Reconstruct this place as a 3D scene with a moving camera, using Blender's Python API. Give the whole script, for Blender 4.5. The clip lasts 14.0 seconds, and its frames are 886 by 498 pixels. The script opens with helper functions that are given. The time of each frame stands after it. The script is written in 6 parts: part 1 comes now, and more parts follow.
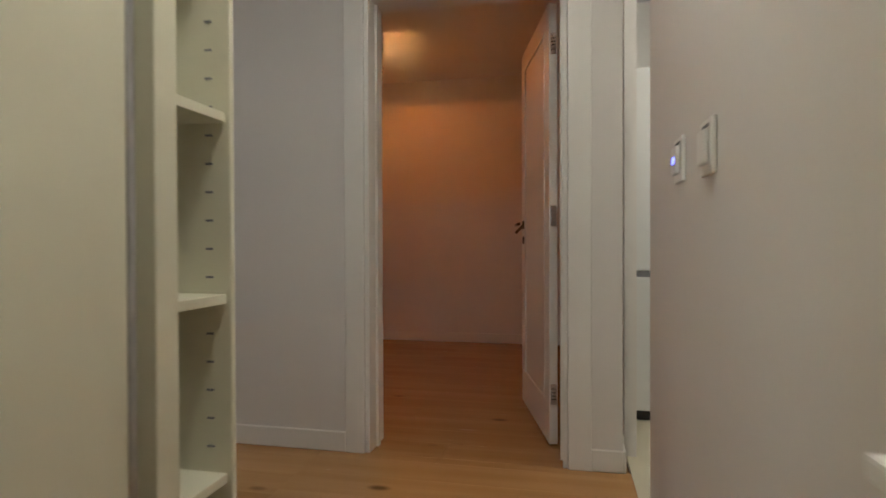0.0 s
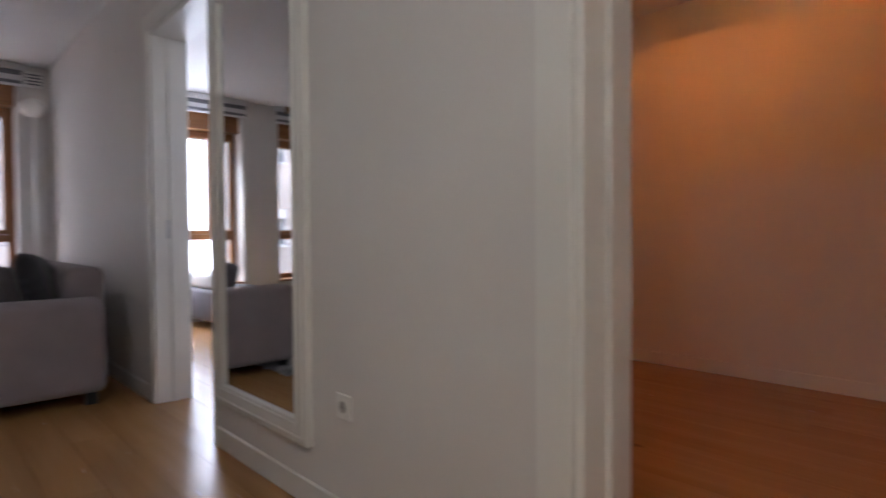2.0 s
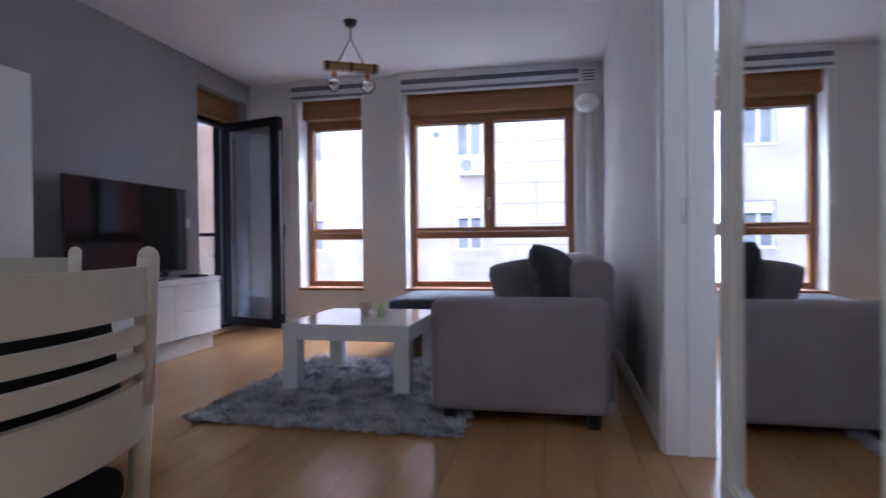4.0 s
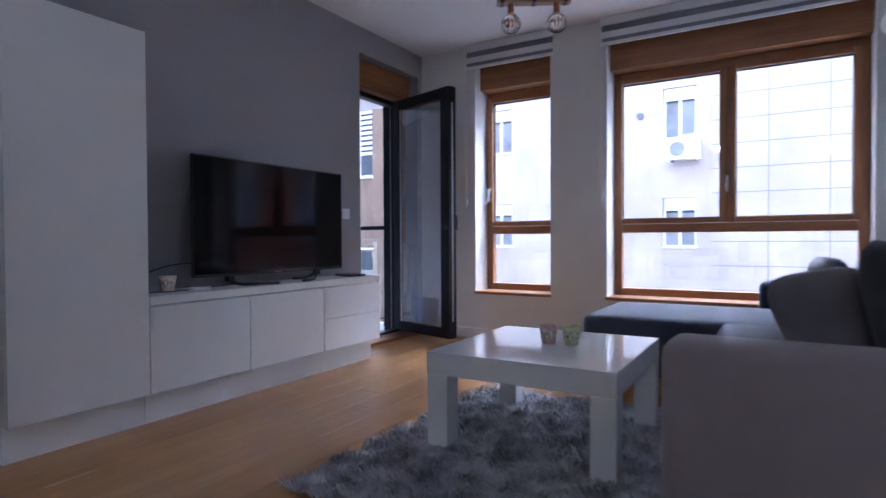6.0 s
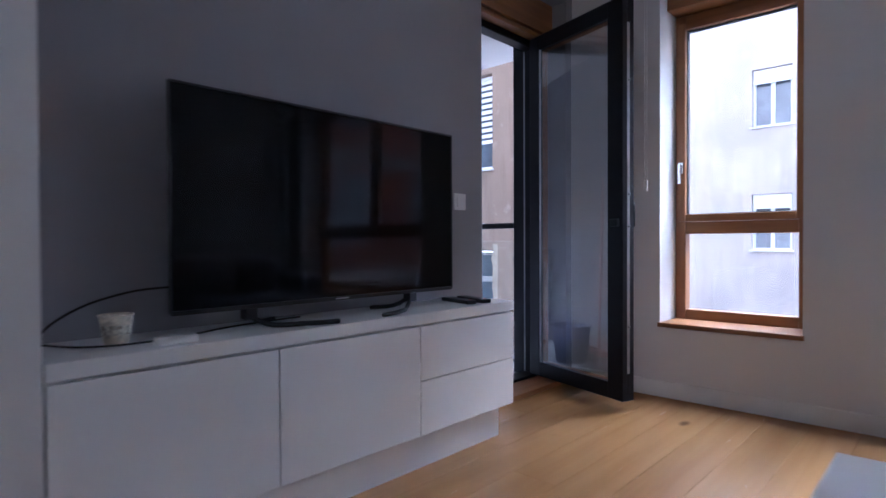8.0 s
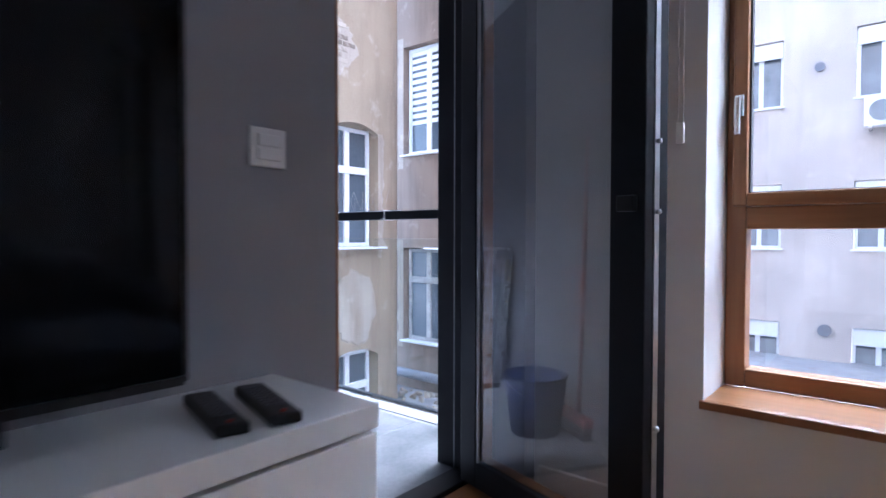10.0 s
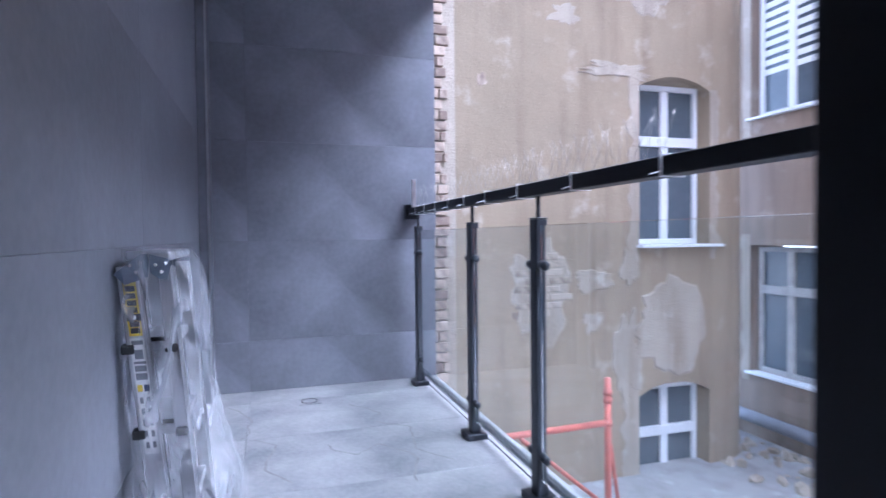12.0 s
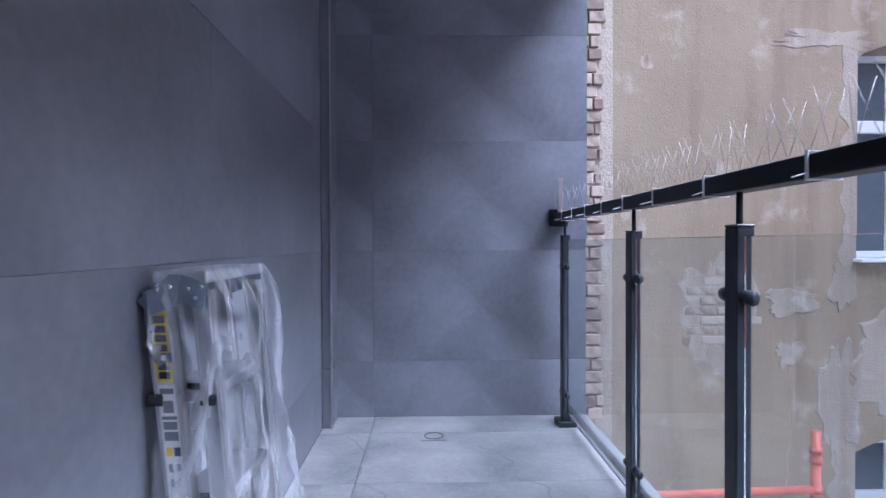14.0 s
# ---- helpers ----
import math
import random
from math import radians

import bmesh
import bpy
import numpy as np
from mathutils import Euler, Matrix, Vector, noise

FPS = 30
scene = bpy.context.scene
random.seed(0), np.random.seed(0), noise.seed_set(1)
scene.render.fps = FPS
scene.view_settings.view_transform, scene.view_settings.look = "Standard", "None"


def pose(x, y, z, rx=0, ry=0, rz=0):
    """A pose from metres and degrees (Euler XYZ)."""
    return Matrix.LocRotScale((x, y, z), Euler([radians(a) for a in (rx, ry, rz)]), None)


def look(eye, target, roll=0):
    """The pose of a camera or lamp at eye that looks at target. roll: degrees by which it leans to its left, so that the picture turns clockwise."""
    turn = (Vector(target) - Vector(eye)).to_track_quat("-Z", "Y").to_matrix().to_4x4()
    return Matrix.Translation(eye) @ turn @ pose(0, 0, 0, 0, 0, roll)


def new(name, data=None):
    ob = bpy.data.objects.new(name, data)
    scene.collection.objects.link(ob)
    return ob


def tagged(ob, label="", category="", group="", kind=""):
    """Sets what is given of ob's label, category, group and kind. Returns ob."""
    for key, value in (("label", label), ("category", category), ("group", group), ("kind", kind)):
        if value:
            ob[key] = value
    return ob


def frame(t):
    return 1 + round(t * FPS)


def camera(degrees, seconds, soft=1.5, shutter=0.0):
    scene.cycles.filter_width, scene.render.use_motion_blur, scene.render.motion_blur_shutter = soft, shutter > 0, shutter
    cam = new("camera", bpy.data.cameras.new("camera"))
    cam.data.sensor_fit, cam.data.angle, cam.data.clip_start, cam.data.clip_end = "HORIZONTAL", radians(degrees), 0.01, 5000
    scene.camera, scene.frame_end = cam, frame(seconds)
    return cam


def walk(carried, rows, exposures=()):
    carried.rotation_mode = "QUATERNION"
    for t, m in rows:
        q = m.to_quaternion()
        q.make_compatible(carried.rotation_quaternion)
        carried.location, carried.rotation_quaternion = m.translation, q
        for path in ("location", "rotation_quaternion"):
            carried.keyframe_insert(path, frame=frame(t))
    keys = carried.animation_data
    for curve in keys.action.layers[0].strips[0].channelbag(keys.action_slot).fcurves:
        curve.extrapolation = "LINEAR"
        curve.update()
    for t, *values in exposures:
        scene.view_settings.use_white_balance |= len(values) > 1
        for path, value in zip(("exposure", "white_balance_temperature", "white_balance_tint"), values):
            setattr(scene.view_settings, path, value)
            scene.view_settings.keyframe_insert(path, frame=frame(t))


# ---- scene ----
cam = camera(76.3, 14.0, 1.5, 0.5)
PATH = [
    (0, (0.232, 1.068, 0.989), (2.187, 1.490, 0.969), -0.2),
    (0.5, (0.616, 1.060, 0.973), (2.543, 1.596, 0.951), -0.3),
    (1, (1.037, 1.087, 1.009), (2.896, 1.825, 0.986), -0.3),
    (1.5, (1.382, 1.171, 1.003), (3.125, 2.151, 0.956), 0.1),
    (2, (1.716, 1.307, 0.973), (3.092, 2.758, 0.927), -0.4),
    (2.5, (1.966, 1.502, 0.960), (2.936, 3.251, 0.932), -0.0),
    (3, (2.136, 1.733, 0.939), (2.708, 3.649, 0.908), -0.4),
    (3.5, (2.286, 2.054, 0.943), (2.302, 4.054, 0.910), -0.7),
    (4, (2.315, 2.347, 0.905), (1.918, 4.307, 0.881), -0.6),
    (6.5, (1.776, 3.790, 0.898), (0.602, 5.408, 0.864), -0.3),
    (7, (1.525, 4.129, 0.911), (0.191, 5.620, 0.883), -0.3),
    (7.5, (1.196, 4.434, 0.904), (-0.170, 5.895, 0.879), -0.3),
    (10, (0.068, 6.211, 0.922), (-1.206, 7.751, 0.873), 0.1),
    (10.5, (-0.100, 6.620, 0.909), (-1.443, 8.101, 0.850), 0.3),
    (11, (-0.344, 7.024, 0.888), (-1.963, 8.198, 0.829), -0.7),
    (11.5, (-0.658, 7.272, 0.862), (-2.484, 8.085, 0.809), -0.8),
    (12, (-0.951, 7.410, 0.876), (-2.862, 7.998, 0.827), -0.6),
    (12.5, (-1.242, 7.516, 0.867), (-3.217, 7.829, 0.827), -0.6),
    (13, (-1.453, 7.572, 0.882), (-3.445, 7.738, 0.842), -0.5),
    (13.5, (-1.518, 7.576, 0.880), (-3.515, 7.666, 0.846), -0.2),
    (14, (-1.416, 7.575, 0.893), (-3.415, 7.629, 0.871), -0.2),
]
EXPOSURES = [(0, 3.45, 5950, 10), (1, 3.4, 5900, 12), (2, 3.6, 5600, 16), (3, 3.65, 5200, 17), (4, 3.8, 4850, 17), (6.5, 3.63, 4680, 16), (7.5, 3.55, 4680, 16), (10, 3.3, 4780, 13), (10.5, 3.08, 4750, 14), (11, 2.95, 4750, 16), (11.5, 2.9, 4800, 16), (12.5, 2.86, 4800, 17), (14, 2.52, 4850, 17)]
walk(cam, [(t, look(eye, target, roll)) for t, eye, target, roll in PATH], EXPOSURES)

# ---- world, sun and lamps ----
world = bpy.data.worlds.new("overcast")
scene.world = world
world.use_nodes = True
wn = world.node_tree
sky = wn.nodes.new("ShaderNodeTexSky")
sky.sky_type = "NISHITA"
sky.sun_disc = False
sky.sun_elevation = radians(52)
sky.sun_rotation = radians(17)
sky.air_density = 1.0
sky.dust_density = 4.0
wn.nodes["Background"].inputs["Strength"].default_value = 0.15
haze = wn.nodes.new("ShaderNodeHueSaturation")
haze.inputs["Saturation"].default_value = 0.5
wn.links.new(sky.outputs["Color"], haze.inputs["Color"])
wn.links.new(haze.outputs["Color"], wn.nodes["Background"].inputs["Color"])

sun = new("sun", bpy.data.lights.new("sun", "SUN"))
sun.data.energy = 1.3
sun.data.angle = radians(70)
sun.data.color = (1.0, 0.96, 0.9)
sun.matrix_world = look((8, 26, 32), (0, 0, 0))


def lamp_spot(name, place, watts, colour, radius=0.03):
    """A bulb whose holder keeps its light off the ceiling."""
    ob = new(name, bpy.data.lights.new(name, "SPOT"))
    ob.data.energy, ob.data.color, ob.data.shadow_soft_size = watts, colour, radius
    ob.data.spot_size, ob.data.spot_blend = radians(179), 0.06
    ob.location = place
    return ob


# daylight in the opening of the bedroom window
sky_light = new("window_daylight", bpy.data.lights.new("window_daylight", "AREA"))
sky_light.data.shape, sky_light.data.size, sky_light.data.size_y = "RECTANGLE", 1.42, 1.75
sky_light.data.energy = 4.0
sky_light.data.color = (0.93, 0.96, 1.0)
sky_light.matrix_world = look((4.425, 8.335, 1.34), (4.425, 4.0, 1.34))


# ---- materials ----


def tree(name):
    m = bpy.data.materials.new(name)
    m.use_nodes = True
    return m, m.node_tree, m.node_tree.nodes["Principled BSDF"]


def link(nt, a, b):
    nt.links.new(a, b)


def paint(name, base, rough=0.5, var=0.06, scale=6.0, bump=0.02, fine=180.0, metal=0.0, coat=0.0, rand=0.0, warm=None, sheen=0.0):
    """A surface with variation at two scales, in object space."""
    m, nt, p = tree(name)
    co = nt.nodes.new("ShaderNodeTexCoord")
    n1 = nt.nodes.new("ShaderNodeTexNoise")
    n1.inputs["Scale"].default_value, n1.inputs["Detail"].default_value = scale, 5
    n2 = nt.nodes.new("ShaderNodeTexNoise")
    n2.inputs["Scale"].default_value, n2.inputs["Detail"].default_value = fine, 3
    link(nt, co.outputs["Object"], n1.inputs["Vector"])
    link(nt, co.outputs["Object"], n2.inputs["Vector"])
    ramp = nt.nodes.new("ShaderNodeValToRGB")
    lo = [max(0, c * (1 - var)) for c in base]
    hi = [min(1, c * (1 + var)) for c in (warm or base)]
    ramp.color_ramp.elements[0].position, ramp.color_ramp.elements[0].color = 0.3, (*lo, 1)
    ramp.color_ramp.elements[1].position, ramp.color_ramp.elements[1].color = 0.7, (*hi, 1)
    mix = nt.nodes.new("ShaderNodeMath")
    mix.operation = "MULTIPLY_ADD"
    mix.inputs[1].default_value = 0.25
    link(nt, n2.outputs["Fac"], mix.inputs[0])
    sub = nt.nodes.new("ShaderNodeMath")
    sub.operation = "SUBTRACT"
    sub.inputs[1].default_value = 0.125
    link(nt, n1.outputs["Fac"], sub.inputs[0])
    link(nt, sub.outputs[0], mix.inputs[2])
    fac = mix.outputs[0]
    if rand:
        oi = nt.nodes.new("ShaderNodeObjectInfo")
        add = nt.nodes.new("ShaderNodeMath")
        add.operation = "MULTIPLY_ADD"
        add.inputs[1].default_value, add.inputs[2].default_value = rand, -rand / 2
        link(nt, oi.outputs["Random"], add.inputs[0])
        both = nt.nodes.new("ShaderNodeMath")
        both.operation = "ADD"
        link(nt, fac, both.inputs[0])
        link(nt, add.outputs[0], both.inputs[1])
        fac = both.outputs[0]
    link(nt, fac, ramp.inputs["Fac"])
    link(nt, ramp.outputs["Color"], p.inputs["Base Color"])
    rr = nt.nodes.new("ShaderNodeMapRange")
    rr.inputs["To Min"].default_value, rr.inputs["To Max"].default_value = max(0.02, rough - 0.06), min(1, rough + 0.06)
    link(nt, n1.outputs["Fac"], rr.inputs["Value"])
    link(nt, rr.outputs["Result"], p.inputs["Roughness"])
    p.inputs["Metallic"].default_value = metal
    p.inputs["Coat Weight"].default_value = coat
    p.inputs["Sheen Weight"].default_value = sheen
    if bump:
        b = nt.nodes.new("ShaderNodeBump")
        b.inputs["Strength"].default_value, b.inputs["Distance"].default_value = min(1, bump * 10), 0.002
        link(nt, n2.outputs["Fac"], b.inputs["Height"])
        link(nt, b.outputs["Normal"], p.inputs["Normal"])
    return m


def wood(name, dark, light, rough=0.4, along="y", grain=1.0, rand=0.5, knots=0.0, fine=0.45, relief=0.15, sheen=0.08):
    """Timber: stretched grain, long bands and, if asked, knots; each board differs."""
    m, nt, p = tree(name)
    co = nt.nodes.new("ShaderNodeTexCoord")
    oi = nt.nodes.new("ShaderNodeObjectInfo")
    off = nt.nodes.new("ShaderNodeVectorMath")
    off.operation = "MULTIPLY_ADD"
    off.inputs[1].default_value = (17, 31, 7)
    link(nt, oi.outputs["Random"], off.inputs[0])
    link(nt, co.outputs["Object"], off.inputs[2])
    mp = nt.nodes.new("ShaderNodeMapping")
    s = {"x": (0.9, 14, 14), "y": (14, 0.9, 14), "z": (14, 14, 0.9)}[along]
    mp.inputs["Scale"].default_value = [v * grain for v in s]
    link(nt, off.outputs[0], mp.inputs["Vector"])
    n1 = nt.nodes.new("ShaderNodeTexNoise")
    n1.inputs["Scale"].default_value, n1.inputs["Detail"].default_value, n1.inputs["Distortion"].default_value = 1.0, 6, 0.6
    link(nt, mp.outputs[0], n1.inputs["Vector"])
    n2 = nt.nodes.new("ShaderNodeTexNoise")
    n2.inputs["Scale"].default_value, n2.inputs["Detail"].default_value = 6.0, 4
    link(nt, mp.outputs[0], n2.inputs["Vector"])
    n3 = nt.nodes.new("ShaderNodeTexNoise")
    n3.inputs["Scale"].default_value = 1.3
    link(nt, off.outputs[0], n3.inputs["Vector"])
    a = nt.nodes.new("ShaderNodeMath")
    a.operation = "MULTIPLY_ADD"
    a.inputs[1].default_value = fine
    link(nt, n2.outputs["Fac"], a.inputs[0])
    b = nt.nodes.new("ShaderNodeMath")
    b.operation = "MULTIPLY_ADD"
    b.inputs[1].default_value, b.inputs[2].default_value = rand * 0.5, -rand * 0.25 - 0.22
    link(nt, oi.outputs["Random"], b.inputs[0])
    link(nt, b.outputs[0], a.inputs[2])
    c = nt.nodes.new("ShaderNodeMath")
    c.operation = "ADD"
    link(nt, n1.outputs["Fac"], c.inputs[0])
    link(nt, a.outputs[0], c.inputs[1])
    d = nt.nodes.new("ShaderNodeMath")
    d.operation = "MULTIPLY_ADD"
    d.inputs[1].default_value, d.inputs[2].default_value = 0.4, 0
    link(nt, n3.outputs["Fac"], d.inputs[0])
    e = nt.nodes.new("ShaderNodeMath")
    e.operation = "ADD"
    link(nt, c.outputs[0], e.inputs[0])
    link(nt, d.outputs[0], e.inputs[1])
    ramp = nt.nodes.new("ShaderNodeValToRGB")
    ramp.color_ramp.elements[0].position, ramp.color_ramp.elements[0].color = 0.35, (*dark, 1)
    ramp.color_ramp.elements[1].position, ramp.color_ramp.elements[1].color = 0.95, (*light, 1)
    link(nt, e.outputs[0], ramp.inputs["Fac"])
    colour = ramp.outputs["Color"]
    if knots:
        v = nt.nodes.new("ShaderNodeTexVoronoi")
        v.inputs["Scale"].default_value = 1.0
        mk = nt.nodes.new("ShaderNodeMapping")
        mk.inputs["Scale"].default_value = (3.4, 1.7, 3.4)
        link(nt, off.outputs[0], mk.inputs["Vector"])
        link(nt, mk.outputs[0], v.inputs["Vector"])
        kr = nt.nodes.new("ShaderNodeValToRGB")
        kr.color_ramp.elements[0].position, kr.color_ramp.elements[0].color = 0.035, (1, 1, 1, 1)
        kr.color_ramp.elements[1].position, kr.color_ramp.elements[1].color = 0.10, (0, 0, 0, 1)
        link(nt, v.outputs["Distance"], kr.inputs["Fac"])
        mx = nt.nodes.new("ShaderNodeMix")
        mx.data_type = "RGBA"
        mx.inputs["B"].default_value = (*[q * 0.35 for q in dark], 1)
        kf = nt.nodes.new("ShaderNodeMath")
        kf.operation = "MULTIPLY"
        kf.inputs[1].default_value = knots
        link(nt, kr.outputs["Color"], kf.inputs[0])
        link(nt, kf.outputs[0], mx.inputs["Factor"])
        link(nt, colour, mx.inputs["A"])
        colour = mx.outputs["Result"]
    link(nt, colour, p.inputs["Base Color"])
    rr = nt.nodes.new("ShaderNodeMapRange")
    rr.inputs["To Min"].default_value, rr.inputs["To Max"].default_value = rough - sheen, rough + sheen
    link(nt, n2.outputs["Fac"], rr.inputs["Value"])
    link(nt, rr.outputs["Result"], p.inputs["Roughness"])
    bp = nt.nodes.new("ShaderNodeBump")
    bp.inputs["Strength"].default_value, bp.inputs["Distance"].default_value = relief, 0.001
    link(nt, n2.outputs["Fac"], bp.inputs["Height"])
    link(nt, bp.outputs["Normal"], p.inputs["Normal"])
    return m


def glass(name, tint=(0.95, 0.98, 0.97), rough=0.0):
    m, nt, p = tree(name)
    p.inputs["Base Color"].default_value = (*tint, 1)
    p.inputs["Roughness"].default_value = rough
    p.inputs["Transmission Weight"].default_value = 1
    p.inputs["IOR"].default_value = 1.45
    return m


def glow(name, colour, strength):
    m, nt, p = tree(name)
    p.inputs["Base Color"].default_value = (*colour, 1)
    p.inputs["Emission Color"].default_value = (*colour, 1)
    p.inputs["Emission Strength"].default_value = strength
    return m


def plaster_old(name, base, patch, dirt, lump=0.004):
    """Weathered render: blotches, pale repairs, drips and a rough surface."""
    m, nt, p = tree(name)
    co = nt.nodes.new("ShaderNodeTexCoord")
    big = nt.nodes.new("ShaderNodeTexNoise")
    big.inputs["Scale"].default_value, big.inputs["Detail"].default_value = 0.8, 8
    mid = nt.nodes.new("ShaderNodeTexNoise")
    mid.inputs["Scale"].default_value, mid.inputs["Detail"].default_value = 3.1, 10
    mid.inputs["Roughness"].default_value = 0.65
    fine = nt.nodes.new("ShaderNodeTexNoise")
    fine.inputs["Scale"].default_value, fine.inputs["Detail"].default_value = 60, 6
    drip = nt.nodes.new("ShaderNodeTexNoise")
    drip.inputs["Scale"].default_value, drip.inputs["Detail"].default_value = 1.0, 6
    mp = nt.nodes.new("ShaderNodeMapping")
    mp.inputs["Scale"].default_value = (5, 5, 0.6)
    link(nt, co.outputs["Object"], mp.inputs["Vector"])
    link(nt, mp.outputs[0], drip.inputs["Vector"])
    for n in (big, mid, fine):
        link(nt, co.outputs["Object"], n.inputs["Vector"])

    def band(src, lo, hi):
        r = nt.nodes.new("ShaderNodeMapRange")
        r.inputs["From Min"].default_value, r.inputs["From Max"].default_value = lo, hi
        link(nt, src, r.inputs["Value"])
        return r.outputs["Result"]

    def blend(fac, a, b, amount=1.0):
        x = nt.nodes.new("ShaderNodeMix")
        x.data_type = "RGBA"
        f = nt.nodes.new("ShaderNodeMath")
        f.operation = "MULTIPLY"
        f.inputs[1].default_value = amount
        link(nt, fac, f.inputs[0])
        link(nt, f.outputs[0], x.inputs["Factor"])
        for sock, val in (("A", a), ("B", b)):
            if isinstance(val, tuple):
                x.inputs[sock].default_value = (*val, 1)
            else:
                link(nt, val, x.inputs[sock])
        return x.outputs["Result"]

    c = blend(band(big.outputs["Fac"], 0.35, 0.65), base, tuple(q * 0.78 for q in base))
    c = blend(band(drip.outputs["Fac"], 0.48, 0.72), c, dirt, 0.6)
    c = blend(band(mid.outputs["Fac"], 0.58, 0.68), c, patch, 0.5)
    c = blend(band(fine.outputs["Fac"], 0.62, 0.75), c, patch, 0.5)
    c = blend(band(fine.outputs["Fac"], 0.36, 0.28), c, tuple(q * 0.45 for q in dirt), 0.5)
    link(nt, c, p.inputs["Base Color"])
    p.inputs["Roughness"].default_value = 0.92
    add = nt.nodes.new("ShaderNodeMath")
    add.operation = "MULTIPLY_ADD"
    add.inputs[1].default_value = 0.3
    link(nt, fine.outputs["Fac"], add.inputs[0])
    link(nt, mid.outputs["Fac"], add.inputs[2])
    bp = nt.nodes.new("ShaderNodeBump")
    bp.inputs["Strength"].default_value, bp.inputs["Distance"].default_value = 0.6, lump * 3
    link(nt, add.outputs[0], bp.inputs["Height"])
    link(nt, bp.outputs["Normal"], p.inputs["Normal"])
    return m


M_WALL = paint("white wall paint", (0.74, 0.72, 0.70), 0.7, 0.02, 1.5, 0.02, 260)
M_GREY = paint("grey wall paint", (0.325, 0.318, 0.328), 0.55, 0.03, 1.5, 0.02, 260)
M_CEIL = paint("white ceiling paint", (0.78, 0.77, 0.77), 0.8, 0.02, 1.2, 0.01, 200)
M_TRIM = paint("white satin trim", (0.80, 0.79, 0.76), 0.35, 0.02, 3, 0.01, 300)
M_OAK = wood("oiled oak plank", (0.375, 0.19, 0.062), (0.51, 0.285, 0.108), 0.26, "y", 0.55, 0.28, 0.9, 0.22, 0.03, 0.03)
M_JOINT = paint("dark floor joint", (0.09, 0.05, 0.025), 0.8)
M_PINE = wood("honey-stained window wood", (0.20, 0.078, 0.024), (0.36, 0.165, 0.06), 0.35, "z", 1.0, 0.2)
M_PINEX = wood("honey-stained wood across", (0.20, 0.078, 0.024), (0.36, 0.165, 0.06), 0.35, "x", 1.0, 0.2)
M_PINEY = wood("honey-stained wood lengthwise", (0.20, 0.075, 0.022), (0.38, 0.165, 0.055), 0.35, "y", 1.0, 0.2)
M_BLACKAL = paint("anthracite aluminium", (0.009, 0.0095, 0.013), 0.42, 0.1, 8, 0.01, 300)
M_BLACKAL.node_tree.nodes["Principled BSDF"].inputs["Specular IOR Level"].default_value = 0.28
M_GLASS = glass("clear glass")
M_GLASSD = glass("coated double glazing", (0.74, 0.77, 0.80))
M_GLASSD.node_tree.nodes["Principled BSDF"].inputs["IOR"].default_value = 1.95
M_GLASSB = glass("balustrade glass", (0.93, 0.975, 0.96))
M_STEEL = paint("brushed steel", (0.55, 0.55, 0.56), 0.3, 0.08, 20, 0.01, 400, 1.0)
M_CHROME = paint("satin chrome", (0.7, 0.7, 0.7), 0.18, 0.05, 20, 0.0, 400, 1.0)
M_DARKMET = paint("bronzed dark metal", (0.07, 0.05, 0.04), 0.35, 0.15, 20, 0.01, 300, 0.8)
M_BLACK = paint("black plastic", (0.012, 0.012, 0.013), 0.35, 0.1, 10, 0.01, 300)
M_RUBBER = paint("black rubber", (0.02, 0.02, 0.02), 0.8, 0.2, 20, 0.03, 300)
M_WHITEP = paint("white plastic", (0.82, 0.82, 0.80), 0.35, 0.02, 8, 0.0, 200)
M_LACQ = paint("matt white lacquer", (0.80, 0.80, 0.785), 0.33, 0.015, 1.4, 0.005, 200)
M_GLOSS = paint("gloss white lacquer", (0.82, 0.82, 0.82), 0.08, 0.015, 1.4, 0.0, 200, 0.0, 0.4)
M_CREAM = paint("cream melamine", (0.74, 0.72, 0.58), 0.45, 0.02, 2, 0.005, 250)
M_SLATE = paint("slate grey porcelain panel", (0.162, 0.166, 0.190), 0.42, 0.30, 2.2, 0.02, 40, rand=0.12)
M_SLATEJ = paint("panel joint", (0.10, 0.10, 0.115), 0.8)
M_DECK = paint("dusty grey deck tile", (0.175, 0.18, 0.195), 0.6, 0.24, 2.6, 0.03, 60, rand=0.05, warm=(0.255, 0.25, 0.25))
M_DECKJ = paint("pale deck grout", (0.20, 0.20, 0.205), 0.9)
M_SCREEN = paint("television glass", (0.004, 0.004, 0.005), 0.07, 0.0, 3, 0.0, 200)
M_SCREEN.node_tree.nodes["Principled BSDF"].inputs["Specular IOR Level"].default_value = 0.20
M_PLASTER = plaster_old("weathered ochre render", (0.375, 0.297, 0.205), (0.54, 0.465, 0.375), (0.22, 0.165, 0.115), 0.009)
M_PLASTER2 = plaster_old("weathered brown render", (0.31, 0.238, 0.182), (0.43, 0.365, 0.31), (0.15, 0.115, 0.09))
M_PALE = plaster_old("pale patched mortar", (0.47, 0.40, 0.32), (0.62, 0.56, 0.48), (0.21, 0.16, 0.11), 0.014)
M_BRICK = paint("old clay brick", (0.33, 0.245, 0.195), 0.9, 0.25, 14, 0.08, 70, rand=0.5, warm=(0.44, 0.35, 0.275))
M_GROUND = plaster_old("rubble concrete", (0.36, 0.35, 0.35), (0.52, 0.52, 0.53), (0.20, 0.19, 0.18), 0.01)
